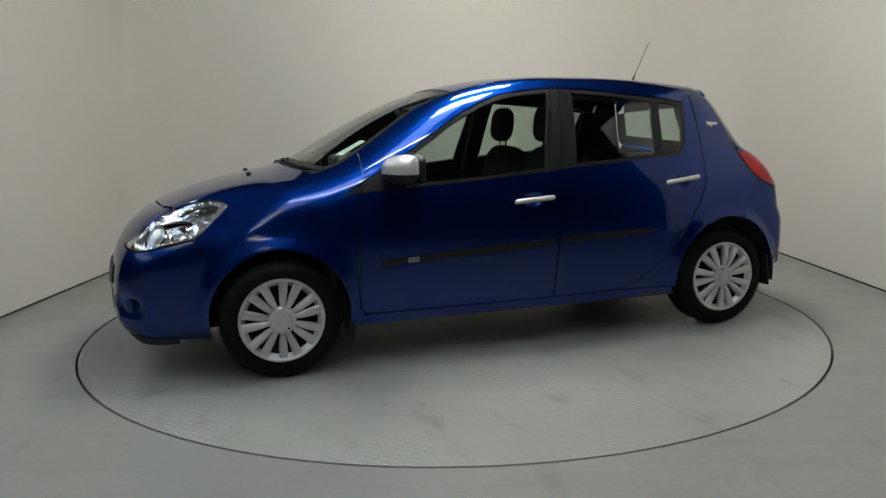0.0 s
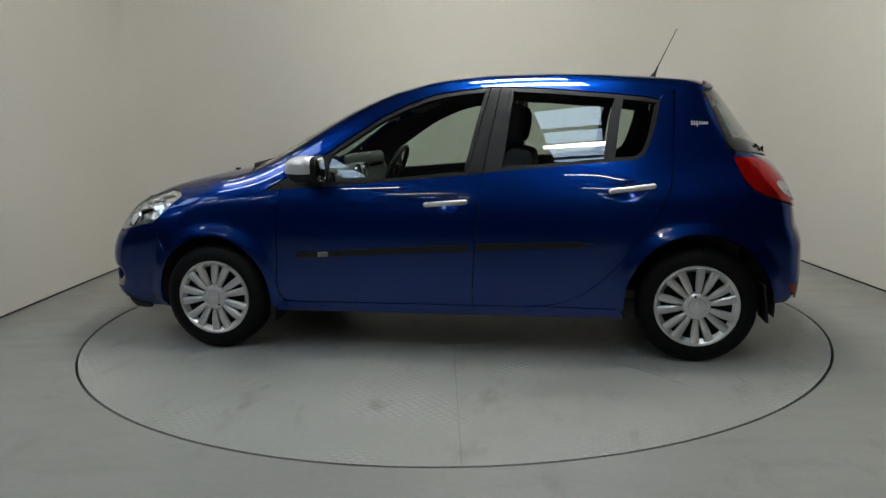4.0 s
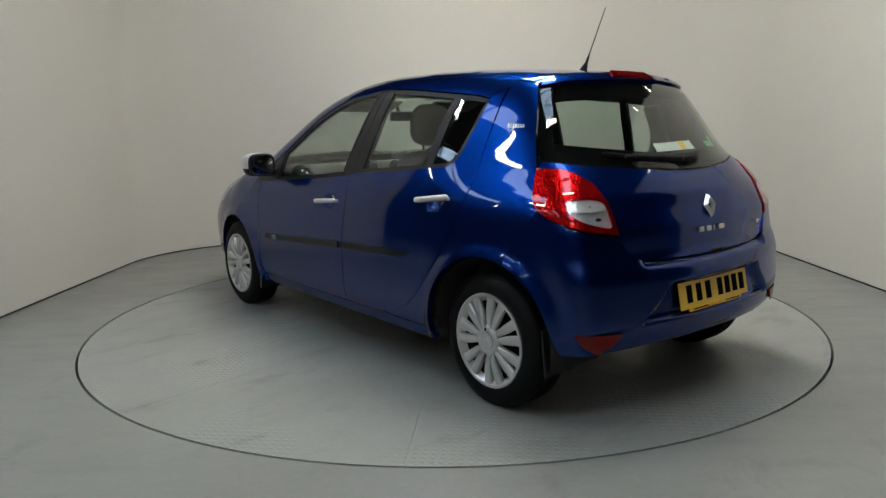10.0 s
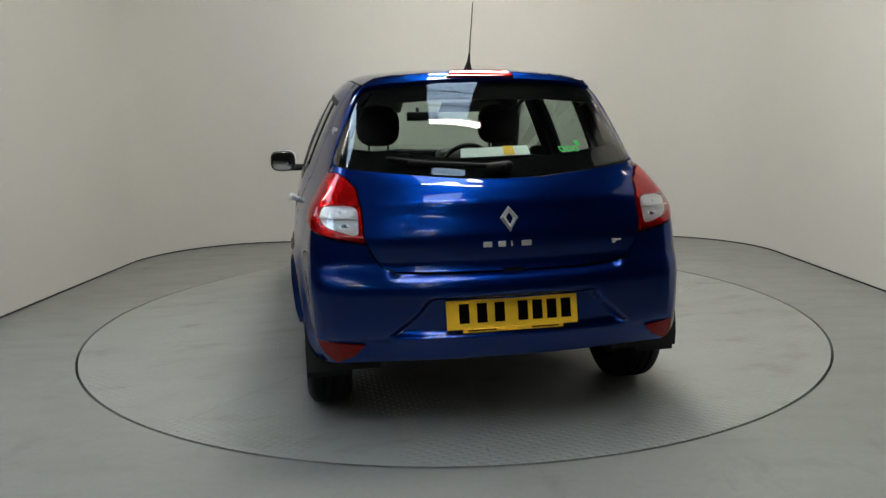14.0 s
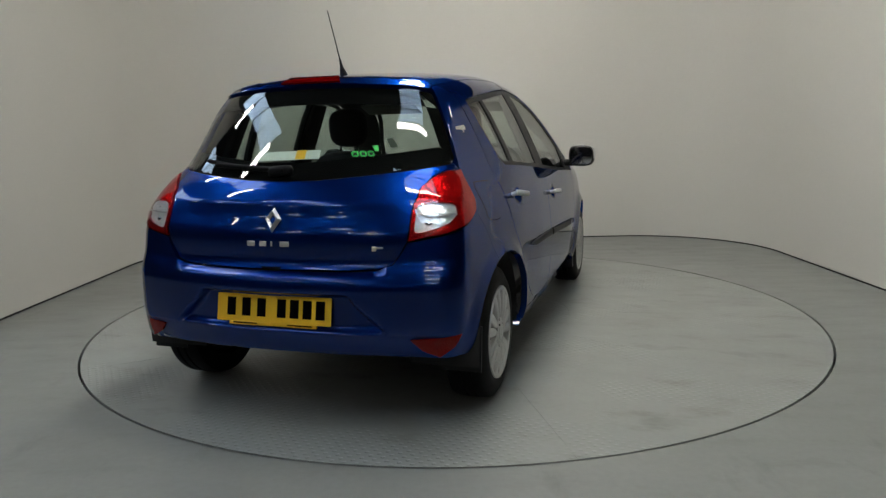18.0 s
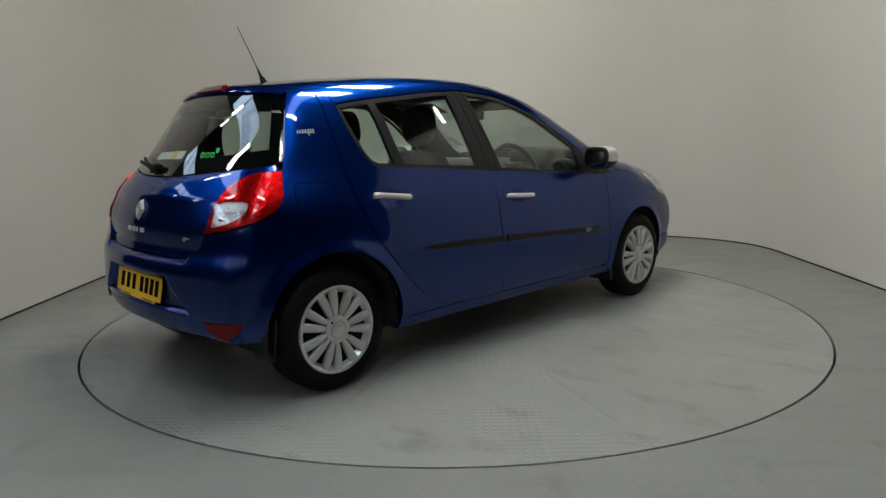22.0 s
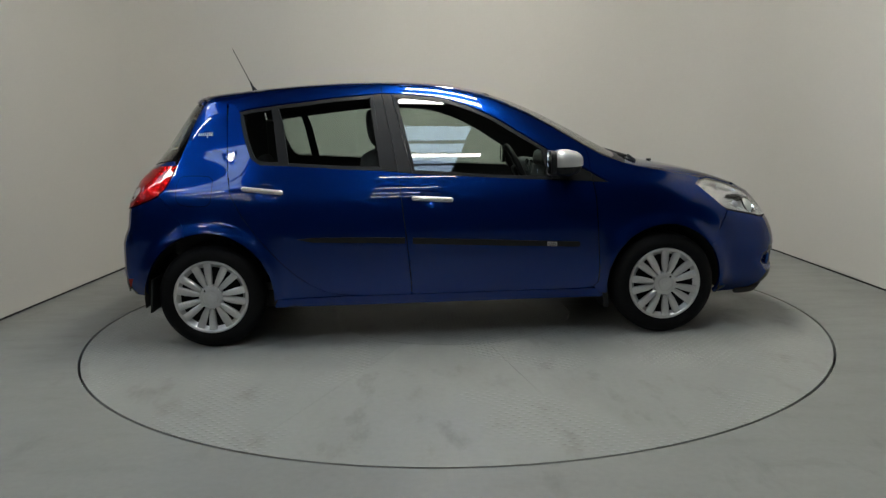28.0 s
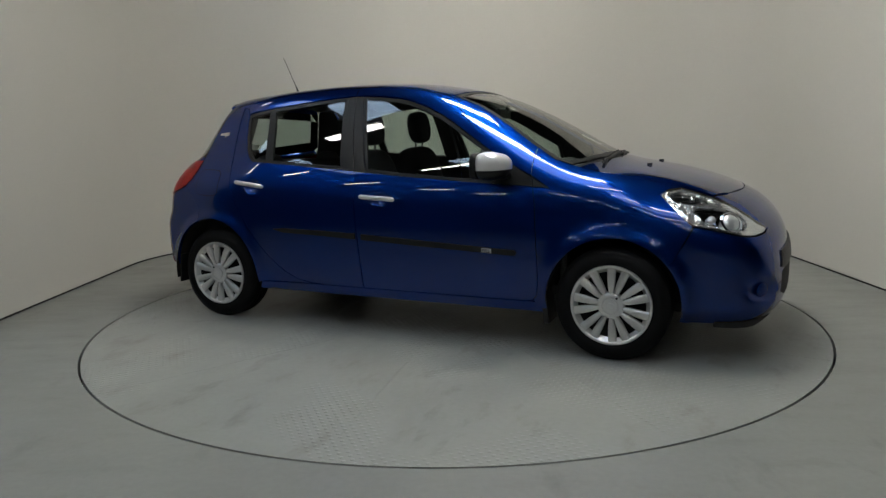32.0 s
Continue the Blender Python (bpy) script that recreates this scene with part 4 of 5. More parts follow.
def plate_dent(q):
    """The number plate's recess."""
    u, z = np.abs(q[:, 0]), q[:, 1]
    edge = np.interp(z, [0.38, 0.42, 0.50, 0.56], [0.50, 0.455, 0.37, 0.33])
    w = np.clip((edge - u) / 0.03 + 0.5, 0, 1) * np.clip((0.556 - z) / 0.018, 0, 1) * np.clip((z - 0.388) / 0.028, 0, 1)
    roll = np.clip((z - 0.606) / 0.040, 0, 1) * np.clip((0.50 - u) / 0.05, 0, 1)
    return 0.037 * w * w * (3 - 2 * w) + 0.028 * roll * roll + 0.007 * np.clip((0.392 - z) / 0.014, 0, 1) * np.clip((0.70 - u) / 0.08, 0, 1) + 0.020 * np.clip((0.365 - z) / 0.08, 0, 1) ** 1.5


rear_bumper = skin("rear_bumper", both_u(rear), lay_tail, PAINT, car, depth=lambda q: plate_dent(q) + flare_on(lay_tail)(q), thick=0.02, step=0.013)

# underbody, wheel housings
part("underbody", boxed((2.7, 1.40, 0.10), (0.1, 0, 0.235), 0.03), UNDER, car)
part("floor_pan", boxed((1.86, 1.60, 0.05), (0.0, 0, 0.225), 0.01), UNDER, car)
part("floor_pan", boxed((1.02, 1.04, 0.05), (1.43, 0, 0.215), 0.01), UNDER, car)
part("boot_floor", boxed((0.86, 1.16, 0.05), (-1.36, 0, 0.40), 0.01), UNDER, car)
part("firewall", boxed((0.04, 1.50, 0.62), (1.02, 0, 0.58), 0.01), TRIM, car)
part("underbody", boxed((0.42, 1.0, 0.12), (1.76, 0, 0.25), 0.03), UNDER, car)
part("underbody", boxed((0.42, 1.16, 0.14), (-1.52, 0, 0.42), 0.03), UNDER, car)
for hx in (HUB_X, -HUB_X):
    for s in (1, -1):
        bm = bmesh.new()
        n = 26
        rows = []
        for i in range(n + 1):
            a = radians(-8 + 196 * i / n)
            rows.append([bm.verts.new((hx + (ARCH_R[hx > 0] + 0.006) * math.cos(a), s * y, HUB_Z + (ARCH_R[hx > 0] + 0.006) * math.sin(a))) for y in (0.80, 0.50)])
        for a, b in zip(rows, rows[1:]):
            bm.faces.new((a[0], a[1], b[1], b[0]))
        bm.faces.new([r[1] for r in rows])
        part("wheel_housing", bm, UNDER, car)

# ---- wheels ----
def spoke_mesh():
    """A wheel-cover spoke along +x, with a rounded back, outer side towards +y."""
    bm = bmesh.new()
    rows = []
    for r, w, h in ((0.056, 0.0095, 0.002), (0.075, 0.0130, 0.006), (0.100, 0.0165, 0.009), (0.140, 0.0195, 0.009), (0.174, 0.0205, 0.006), (0.187, 0.0240, 0.004), (0.196, 0.0310, 0.002)):
        rows.append([bm.verts.new((r, y, z)) for y, z in ((-0.014, -w), (h - 0.004, -w), (h, -w * 0.80), (h + 0.0022, 0), (h, w * 0.80), (h - 0.004, w), (-0.014, w))])
    for a, b in zip(rows, rows[1:]):
        for i in range(6):
            bm.faces.new((a[i], a[i + 1], b[i + 1], b[i]))
    bm.faces.new(rows[0])
    bm.faces.new(rows[-1])
    bmesh.ops.recalc_face_normals(bm, faces=bm.faces)
    me = bpy.data.meshes.new("spoke")
    bm.to_mesh(me)
    bm.free()
    me.shade_smooth()
    me.set_sharp_from_angle(angle=radians(50))
    me.materials.append(CAP)
    return me


def make_wheel(at, outward, spin):
    """A steel wheel with its tyre and a silver cover of seven spoke pairs; outward: +1 left, -1 right."""
    R = TYRE_R
    wheel = part("wheel", turned([(0.03, -0.15), (0.185, -0.15), (0.19, -0.03), (0.178, -0.045), (0.15, -0.055), (0.03, -0.05)], 40), STEEL, car, "dark steel wheel with a silver spoked cover")
    wheel.matrix_basis = Matrix.Translation(at) @ pose(0, 0, 0, 0, 0, 0 if outward > 0 else 180) @ pose(0, 0, 0, 0, spin, 0)
    prof = [(0.196, -0.012), (0.203, 0.000), (0.215, 0.006), (0.236, 0.009), (0.252, 0.006), (0.268, -0.003), (R - 0.006, -0.016), (R - 0.001, -0.03),
            (R, -0.055), (R - 0.007, -0.058), (R - 0.007, -0.064), (R, -0.067), (R, -0.095), (R - 0.007, -0.098), (R - 0.007, -0.104), (R, -0.107), (R - 0.001, -0.15), (R - 0.008, -0.168), (0.255, -0.182), (0.20, -0.175)]
    part("tyre", turned(prof, 72), RUBBER, wheel, "black rubber tyre", 40)
    part("cover_rim", turned([(0.172, -0.018), (0.183, -0.006), (0.190, 0.004), (0.198, 0.010), (0.206, 0.008), (0.208, 0.0), (0.200, -0.02), (0.185, -0.03)], 64), CAP, wheel, "silver rim of the wheel cover", 60)
    part("cover_hub", turned([(0.0005, 0.014), (0.022, 0.014), (0.036, 0.0125), (0.0375, 0.0085), (0.0425, 0.0085), (0.044, 0.0115), (0.054, 0.0095), (0.063, 0.0065), (0.068, 0.000), (0.070, -0.02), (0.0005, -0.02)], 40), CAP, wheel, "silver centre of the wheel cover", 40)
    part("emblem", boxed((0.030, 0.004, 0.030), (0, 0.0140, 0), 0.002, 1, Euler((0, radians(45), 0)).to_matrix().to_4x4() @ Matrix.Diagonal((1, 1, 1.0, 1))), SILVER, wheel, "small silver diamond emblem")
    bm = bmesh.new()
    rod(bm, (0.021, 0.006, 0.0455), (0.021, 0.0125, 0.0455), 0.0055, n=10)
    part("valve_hole", bm, INK, wheel)
    for i in range(7):
        for d in (-10.9, 10.9):
            ob = new("spoke", SPOKE)
            ob.parent = wheel
            ob.matrix_basis = pose(0, 0, 0, 0, 360 / 7 * i + 12 + d, 0)
    for i in range(7):
        b = bmesh.new()
        a = radians(360 / 7 * i + 12)
        rod(b, (0.0615 * math.cos(a), -0.01, -0.0615 * math.sin(a)), (0.0615 * math.cos(a), 0.010, -0.0615 * math.sin(a)), 0.0085, n=10)
        part("bolt_cover", b, CAP, wheel)
    return wheel


SPOKE = spoke_mesh()
for hx, spins in ((HUB_X, {1: 191, -1: -62}), (-HUB_X, {1: -15, -1: 15})):
    for s in (1, -1):
        make_wheel((hx, s * HUB_Y[1 if hx > 0 else -1], HUB_Z), s, spins[s])
    rod_bm = bmesh.new()
    rod(rod_bm, (hx, -0.72, HUB_Z), (hx, 0.72, HUB_Z), 0.035)
    part("axle", rod_bm, UNDER, car)

# ---- outside fittings ----
def at_side(x, z, s, out=0.0):
    p = on_form(lay_side, [(x, z)], s)
    n = slope(p)
    return Vector(p[0] + n[0] * out), Vector(n[0])


def capsule(bm, a, b, r, flat=1.0, n=12):
    """A bar with rounded ends from a to b."""
    a, b = Vector(a), Vector(b)
    d = (b - a).normalized()
    m = d.to_track_quat("X", "Z").to_matrix().to_4x4()
    rows = []
    L = (b - a).length
    for k, (u, w) in enumerate(((-1, 0.02), (-0.9, 0.44), (-0.6, 0.8), (0, 1), (1, 1), (1.6, 0.8), (1.9, 0.44), (2, 0.02))):
        x = (u * r if u <= 0 else L + (u - 1) * r) if u != 1 else L
        rows.append([bm.verts.new(Matrix.Translation(a) @ m @ Vector((x, w * r * math.cos(2 * math.pi * i / n) * flat, w * r * math.sin(2 * math.pi * i / n)))) for i in range(n)])
    for p, q in zip(rows, rows[1:]):
        for i in range(n):
            bm.faces.new((p[i], p[(i + 1) % n], q[(i + 1) % n], q[i]))
    bm.faces.new(rows[0])
    bm.faces.new(rows[-1])
    bmesh.ops.recalc_face_normals(bm, faces=bm.faces)
    return bm


def oval(ry, rz, rows, at, n=32, power=3.4):
    """A rounded plate across the car, from (x, scale) rows."""
    bm = bmesh.new()
    loops = []
    for x, k in rows:
        loop = []
        for i in range(n):
            a = 2 * math.pi * i / n
            c, d = math.cos(a), math.sin(a)
            f = k / (abs(c) ** power + abs(d) ** power) ** (1 / power)
            loop.append(bm.verts.new((x, at[0] + ry * c * f, at[1] + rz * d * f)))
        loops.append(loop)
    for p, q in zip(loops, loops[1:]):
        for i in range(n):
            bm.faces.new((p[i], p[(i + 1) % n], q[(i + 1) % n], q[i]))
    bm.faces.new(loops[0])
    bm.faces.new(loops[-1])
    bmesh.ops.recalc_face_normals(bm, faces=bm.faces)
    return bm


doors = {(o.name.split(".")[0], 1 if o.data.vertices[0].co.y > 0 else -1): o for o in car.children if o.name.startswith(("front_door", "rear_door"))}
for s in (1, -1):
    for kind, x0, z0, x1, z1 in (("front_door", -0.137, 0.803, 0.066, 0.790), ("rear_door", -1.058, 0.870, -0.860, 0.850)):
        a, na = at_side(x0, z0, s, 0.030)
        b, nb = at_side(x1, z1, s, 0.028)
        h = part("door_handle", capsule(bmesh.new(), a, b, 0.0135, 0.75), SILVER, doors[kind, s], "silver pull handle")
        for q, n in ((a.lerp(b, 0.06), na), (a.lerp(b, 0.94), nb)):
            part("handle_post", rod(bmesh.new(), q - n * 0.034, q, 0.010, 0.009, 8), SILVER, h)
    # rubbing strips
    skin("rubbing_strip", [(-0.150, 0.588), (0.30, 0.564), (0.784, 0.537), (0.792, 0.524), (0.784, 0.509), (0.30, 0.532), (-0.150, 0.5545)], lay_side, PLASTIC, doors["front_door", s], s, off=-0.016, thick=0.016, lip=0.006, inner=PLASTIC)
    skin("rubbing_strip", [(-0.192, 0.590), (-0.45, 0.599), (-0.70, 0.603), (-0.786, 0.596), (-0.70, 0.577), (-0.45, 0.569), (-0.192, 0.557)], lay_side, PLASTIC, doors["rear_door", s], s, off=-0.016, thick=0.016, lip=0.006, inner=PLASTIC)
    bd = skin("strip_badge", [(0.602, 0.545), (0.656, 0.542), (0.656, 0.518), (0.602, 0.521)], lay_side, SILVER, doors["front_door", s], s, off=-0.0185, thick=0.004, lip=0.001, step=0.02)
    for k in range(3):
        skin("badge_mark", [(0.606, 0.5395 - 0.0065 * k), (0.65, 0.537 - 0.0065 * k), (0.65, 0.534 - 0.0065 * k), (0.606, 0.5365 - 0.0065 * k)], lay_side, STEEL, bd, s, off=-0.0195, thick=0.001, lip=0, step=0.02)
    # mirrors: a rounded pod, silver above, black below
    def pod(size, at, z_lo, z_hi, power=3.0):
        bm = bmesh.new()
        n, m = 20, 12
        rows = []
        for j in range(m + 1):
            z = z_lo + (z_hi - z_lo) * j / m
            r = max(0.0, 1 - abs(z) ** power) ** (1 / power)
            row = []
            for i in range(n):
                a = 2 * math.pi * i / n
                cx, cy = math.cos(a), math.sin(a)
                k = r / (abs(cx) ** power + abs(cy) ** power) ** (1 / power)
                x = cx * k * (1.0 if cx > 0 else 0.55)
                row.append(bm.verts.new((at[0] + size[0] * x, at[1] + size[1] * (cy * k - s * 0.25 * max(0, x) ** 2), at[2] + size[2] * z * (1 - 0.22 * max(0, x) ** 2))))
            rows.append(row)
        for p, q in zip(rows, rows[1:]):
            for i in range(n):
                bm.faces.new((p[i], p[(i + 1) % n], q[(i + 1) % n], q[i]))
        bm.faces.new(rows[0])
        bm.faces.new(rows[-1])
        bmesh.ops.recalc_face_normals(bm, faces=bm.faces)
        return bm

    centre = (0.672, s * 0.930, 0.985)
    mirror = part("door_mirror", pod((0.112, 0.088, 0.072), centre, -0.30, 0.995), SILVER, doors["front_door", s], "silver-capped door mirror with a black base", 50)
    part("mirror_base", pod((0.108, 0.086, 0.074), centre, -0.995, -0.26), PLASTIC, mirror, "", 50)
    bm = bmesh.new()
    box(bm, (0.07, 0.13, 0.045), (0.715, s * 0.835, 0.935), 0.02, 3)
    part("mirror_arm", bm, PLASTIC, mirror, "", 60)
    part("mirror_rim", oval(0.084, 0.069, ((0.625, 0.96), (0.604, 1.0), (0.597, 0.985), (0.594, 0.94), (0.594, 0.90), (0.600, 0.87)), (s * 0.930, 0.985)), PLASTIC, mirror, "", 60)
    part("mirror_glass", oval(0.084, 0.069, ((0.606, 0.875), (0.5975, 0.875), (0.5965, 0.80)), (s * 0.930, 0.985)), CHROME, mirror, "mirror glass")
    # small side badge of bright script, as bars
    p, n = at_side(-1.245, 1.181, s)
    tag = skin("side_badge", [(-1.250, 1.174), (-1.250, 1.171), (-1.330, 1.173), (-1.328, 1.176)], lay_side, SILVER, car, s, off=-0.0015, thick=0.002, lip=0, step=0.02)
    for k in range(7):
        x = -1.252 - 0.0125 * k
        skin("badge_mark", [(x, 1.190 - 0.001 * k), (x - 0.006, 1.190 - 0.001 * k), (x - 0.009, 1.172 if k != 2 else 1.160), (x - 0.003, 1.172 if k != 2 else 1.160)], lay_side, SILVER, tag, s, off=-0.004, thick=0.003, lip=0, step=0.03)
    # mud flaps; the front pair is enlarged to stand in for tyre shade too
    part("mud_flap", boxed((0.012, 0.17, 0.19), (-1.612, s * 0.715, 0.292), 0.004, 2, Euler((0, radians(6), 0)).to_matrix().to_4x4()), PLASTIC, car)
    part("mud_flap", boxed((0.030, 0.17, 0.17), (0.943, s * 0.750, 0.232), 0.004, 2, Euler((0, radians(-6), 0)).to_matrix().to_4x4()), PLASTIC, car)
    # headlamp insides
    lamp = next(o for o in car.children if o.name.startswith("headlamp") and o.data.vertices[0].co.y * s > 0)
    c = on_form(lay_nose, [nose_xy(1.838, 0.690, 0.712), nose_xy(1.750, 0.735, 0.728), nose_xy(1.66, 0.70, 0.825)], s)
    nn = slope(c)
    for q, n, m, r, deep, nm in ((c[0], nn[0], BOWL, 0.044, 0.032, "projector_ball"), (c[1], nn[1], BOWL, 0.020, 0.036, "side_lamp"), (c[2], nn[2], FROST, 0.014, 0.024, "indicator_bulb")):
        bm = bmesh.new()
        bmesh.ops.create_uvsphere(bm, u_segments=20, v_segments=12, radius=r, matrix=Matrix.Translation(q - n * deep) @ Vector(n).to_track_quat("Z", "Y").to_matrix().to_4x4() @ Matrix.Diagonal((1, 1, 0.55, 1)))
        part(nm, bm, m, lamp)
    # bright crescent round the ball
    bm = bmesh.new()
    m = Matrix.Translation(c[0] - nn[0] * 0.020) @ Vector(nn[0]).to_track_quat("Z", "Y").to_matrix().to_4x4()
    ring = [[bm.verts.new(m @ Vector((r * math.cos(a), r * math.sin(a), h))) for r, h in ((0.047, -0.006), (0.052, 0.002), (0.060, -0.004))] for a in [2 * math.pi * i / 32 for i in range(32)]]
    for k in range(32):
        for h in range(2):
            bm.faces.new((ring[k][h], ring[k][h + 1], ring[(k + 1) % 32][h + 1], ring[(k + 1) % 32][h]))
    bmesh.ops.recalc_face_normals(bm, faces=bm.faces)
    part("lamp_ring", bm, CHROME, lamp)
    # tail lamp insides
    lamp = next(o for o in car.children if o.name.startswith("tail_lamp") and o.data.vertices[0].co.y * s > 0)
    c = on_form(lay_tail, [tail_xy(-1.735, 0.628, 0.818), tail_xy(-1.70, 0.640, 0.865)], s)
    nn = slope(c)
    for q, n, m, r, nm in ((c[0], nn[0], CHROME, 0.010, "indicator_bulb"), (c[1], nn[1], STEEL, 0.006, "bulb_socket")):
        bm = bmesh.new()
        bmesh.ops.create_uvsphere(bm, u_segments=14, v_segments=8, radius=r, matrix=Matrix.Translation(q + n * 0.001) @ Vector(n).to_track_quat("Z", "Y").to_matrix().to_4x4() @ Matrix.Diagonal((1.5, 0.8, 0.40, 1)))
        part(nm, bm, m, lamp)

flap_line = rounded([(-1.243, 0.945), (-1.34, 0.951), (-1.428, 0.950), (-1.445, 0.870), (-1.434, 0.802), (-1.35, 0.788), (-1.257, 0.791), (-1.246, 0.865)], 1)
skin("flap_gap", inset(flap_line, -0.0035, 0.02), lay_side, INK, car, -1, off=-0.0006, thick=0.001, lip=0, step=0.02)
skin("fuel_flap", flap_line, lay_side, PAINT, car, -1, off=-0.0026, thick=0.002, lip=0.0012, step=0.02, bend=fair)

# aerial
bm = bmesh.new()
rod(bm, (-1.120, 0, 1.440), (-1.138, 0, 1.472), 0.020, 0.010, 14)
rod(bm, (-1.138, 0, 1.470), (-1.155, 0, 1.512), 0.0085, 0.0045, 10)
mast = part("aerial", bm, PLASTIC, car, "black roof aerial")
bm = bmesh.new()
rod(bm, (-1.155, 0, 1.511), (-1.254, 0.004, 1.718), 0.0027, 0.0020, 6)
part("whip", bm, STEEL, mast)

# number plate with plain bars for its characters
TILT = pose(-1.862, 0.004, 0.478, 0, 11, 0)
plate = part("number_plate", boxed((0.006, 0.522, 0.112), (0, 0, 0), 0.002, 1), YELLOW, car, "yellow number plate with dark bars")
plate.matrix_basis = TILT
for y in (0.192, 0.122, 0.052, -0.040, -0.098, -0.156, -0.214):
    part("plate_bar", boxed((0.0012, 0.040, 0.074), (-0.0036, y, 0.004), 0.0004, 1), INK, plate)
part("plate_holder", boxed((0.010, 0.40, 0.014), (0.0, 0, -0.062), 0.002, 1), YELLOW, plate)
part("holder_slot", boxed((0.011, 0.11, 0.005), (-0.0005, 0.125, -0.061)), INK, plate)
part("holder_slot", boxed((0.011, 0.11, 0.005), (-0.0005, -0.125, -0.061)), INK, plate)


def tail_at(y, z, out=0.0):
    p = on_form(lay_tail, [tail_xy(-1.8, y, z)])
    n = slope(p)[0]
    return Matrix.Translation(Vector(p[0] + n * out)) @ Vector(n).to_track_quat("X", "Z").to_matrix().to_4x4()


# diamond emblem, open in the middle, and the name below it as plain bright bars
bm = bmesh.new()
o = [(0, 0.051), (0.037, 0.004), (0, -0.051), (-0.037, 0.004)]
i_ = [(0, 0.026), (0.015, 0.003), (0, -0.024), (-0.015, 0.003)]
ring = [[bm.verts.new((d, y, z)) for y, z in q] for q, d in ((o, -0.004), ([(y * 0.72, z * 0.75) for y, z in o], 0.012), (i_, 0.004), (i_, -0.004))]
for a, b in zip(ring, ring[1:]):
    for k in range(4):
        bm.faces.new((a[k], a[(k + 1) % 4], b[(k + 1) % 4], b[k]))
bmesh.ops.recalc_face_normals(bm, faces=bm.faces)
ob = part("emblem", bm, CAP, hatch, "chrome diamond emblem", 20)
ob.matrix_basis = tail_at(0.004, 0.832, 0.001)
for y, w in ((0.090, 0.034), (0.038, 0.030), (0.002, 0.007), (-0.052, 0.040)):
    ob = part("name_bar", boxed((0.006, w, 0.021), (0, 0, 0), 0.003, 2), SILVER, hatch, "bright bar of the model name")
    ob.matrix_basis = tail_at(y, 0.740, 0.003)
for y, z, w, h in ((-0.420, 0.726, 0.018, 0.018), (-0.444, 0.729, 0.026, 0.007)):
    ob = part("engine_badge", boxed((0.004, w, h), (0, 0, 0), 0.0015, 1), SILVER, hatch)
    ob.matrix_basis = tail_at(y, z, 0.002)
# boot handle recess and lock strip
skin("boot_handle", [tail_xy(-1.85, y, z) for y, z in ((0.045, 0.652), (-0.045, 0.652), (-0.032, 0.638), (0.032, 0.638))], lay_tail, INK, rear_bumper, off=-0.002, thick=0.004, lip=0.002, label="dark hand grip below the boot lid")

# rear wiper
bm = bmesh.new()
capsule(bm, (-1.722, -0.02, 1.024), (-1.726, 0.05, 1.018), 0.022, 0.8)
wiper = part("rear_wiper", bm, RUBBER, hatch, "black rear wiper")
part("wiper_arm", capsule(bmesh.new(), (-1.736, 0.0, 1.024), (-1.660, 0.36, 1.044), 0.011, 0.7), RUBBER, wiper)
part("wiper_blade", capsule(bmesh.new(), (-1.705, 0.16, 1.026), (-1.608, 0.44, 1.060), 0.009, 0.8), RUBBER, wiper)
# front wipers and washer jets
for y0, x1, y1 in ((-0.02, 1.10, 0.55), (-0.56, 1.145, 0.0)):
    def on_screen(x, y, out):
        p = on_form(lay_top, [(x, y)])
        return Vector(p[0] + slope(p)[0] * out)
    w = part("front_wiper", capsule(bmesh.new(), on_screen(1.185, y0, 0.004), on_screen(1.175, y0 + 0.10, 0.012), 0.012, 0.8), PLASTIC, car)
    part("wiper_arm", capsule(bmesh.new(), on_screen(1.175, y0 + 0.05, 0.014), on_screen(x1 + 0.02, y1, 0.012), 0.007), PLASTIC, w)
    part("wiper_blade", capsule(bmesh.new(), on_screen(1.16, y0 + 0.10, 0.006), on_screen(x1, y1 + 0.06, 0.006), 0.006), RUBBER, w)
for y in (-0.25, 0.25):
    p = on_form(lay_top, [(1.38, y)])
    part("washer_jet", boxed((0.028, 0.022, 0.012), Vector(p[0]) + Vector((0, 0, 0.005)), 0.004, 2), PLASTIC, car)
# stickers in the windows
skin("window_sticker", [tail_xy(-1.65, 0.155, 1.098), tail_xy(-1.65, -0.130, 1.106), tail_xy(-1.66, -0.130, 1.070), tail_xy(-1.66, 0.155, 1.064)], lay_tail, LABEL, hatch, off=0.007, thick=0.0, lip=0)
skin("window_sticker", [tail_xy(-1.65, -0.02, 1.104), tail_xy(-1.65, -0.065, 1.105), tail_xy(-1.66, -0.065, 1.070), tail_xy(-1.66, -0.02, 1.069)], lay_tail, YELLOW, hatch, off=0.0055, thick=0.0, lip=0)
for y in (-0.285, -0.325, -0.365):
    skin("green_mark", rounded([tail_xy(-1.64, y + 0.017, 1.098), tail_xy(-1.64, y - 0.017, 1.098), tail_xy(-1.64, y - 0.017, 1.075), tail_xy(-1.64, y + 0.017, 1.075)], 1), lay_tail, GREEN, hatch, holes=[[tail_xy(-1.64, y + 0.009, 1.092), tail_xy(-1.64, y - 0.009, 1.092), tail_xy(-1.64, y - 0.009, 1.081), tail_xy(-1.64, y + 0.009, 1.081)]], off=0.0055, thick=0.0, lip=0)
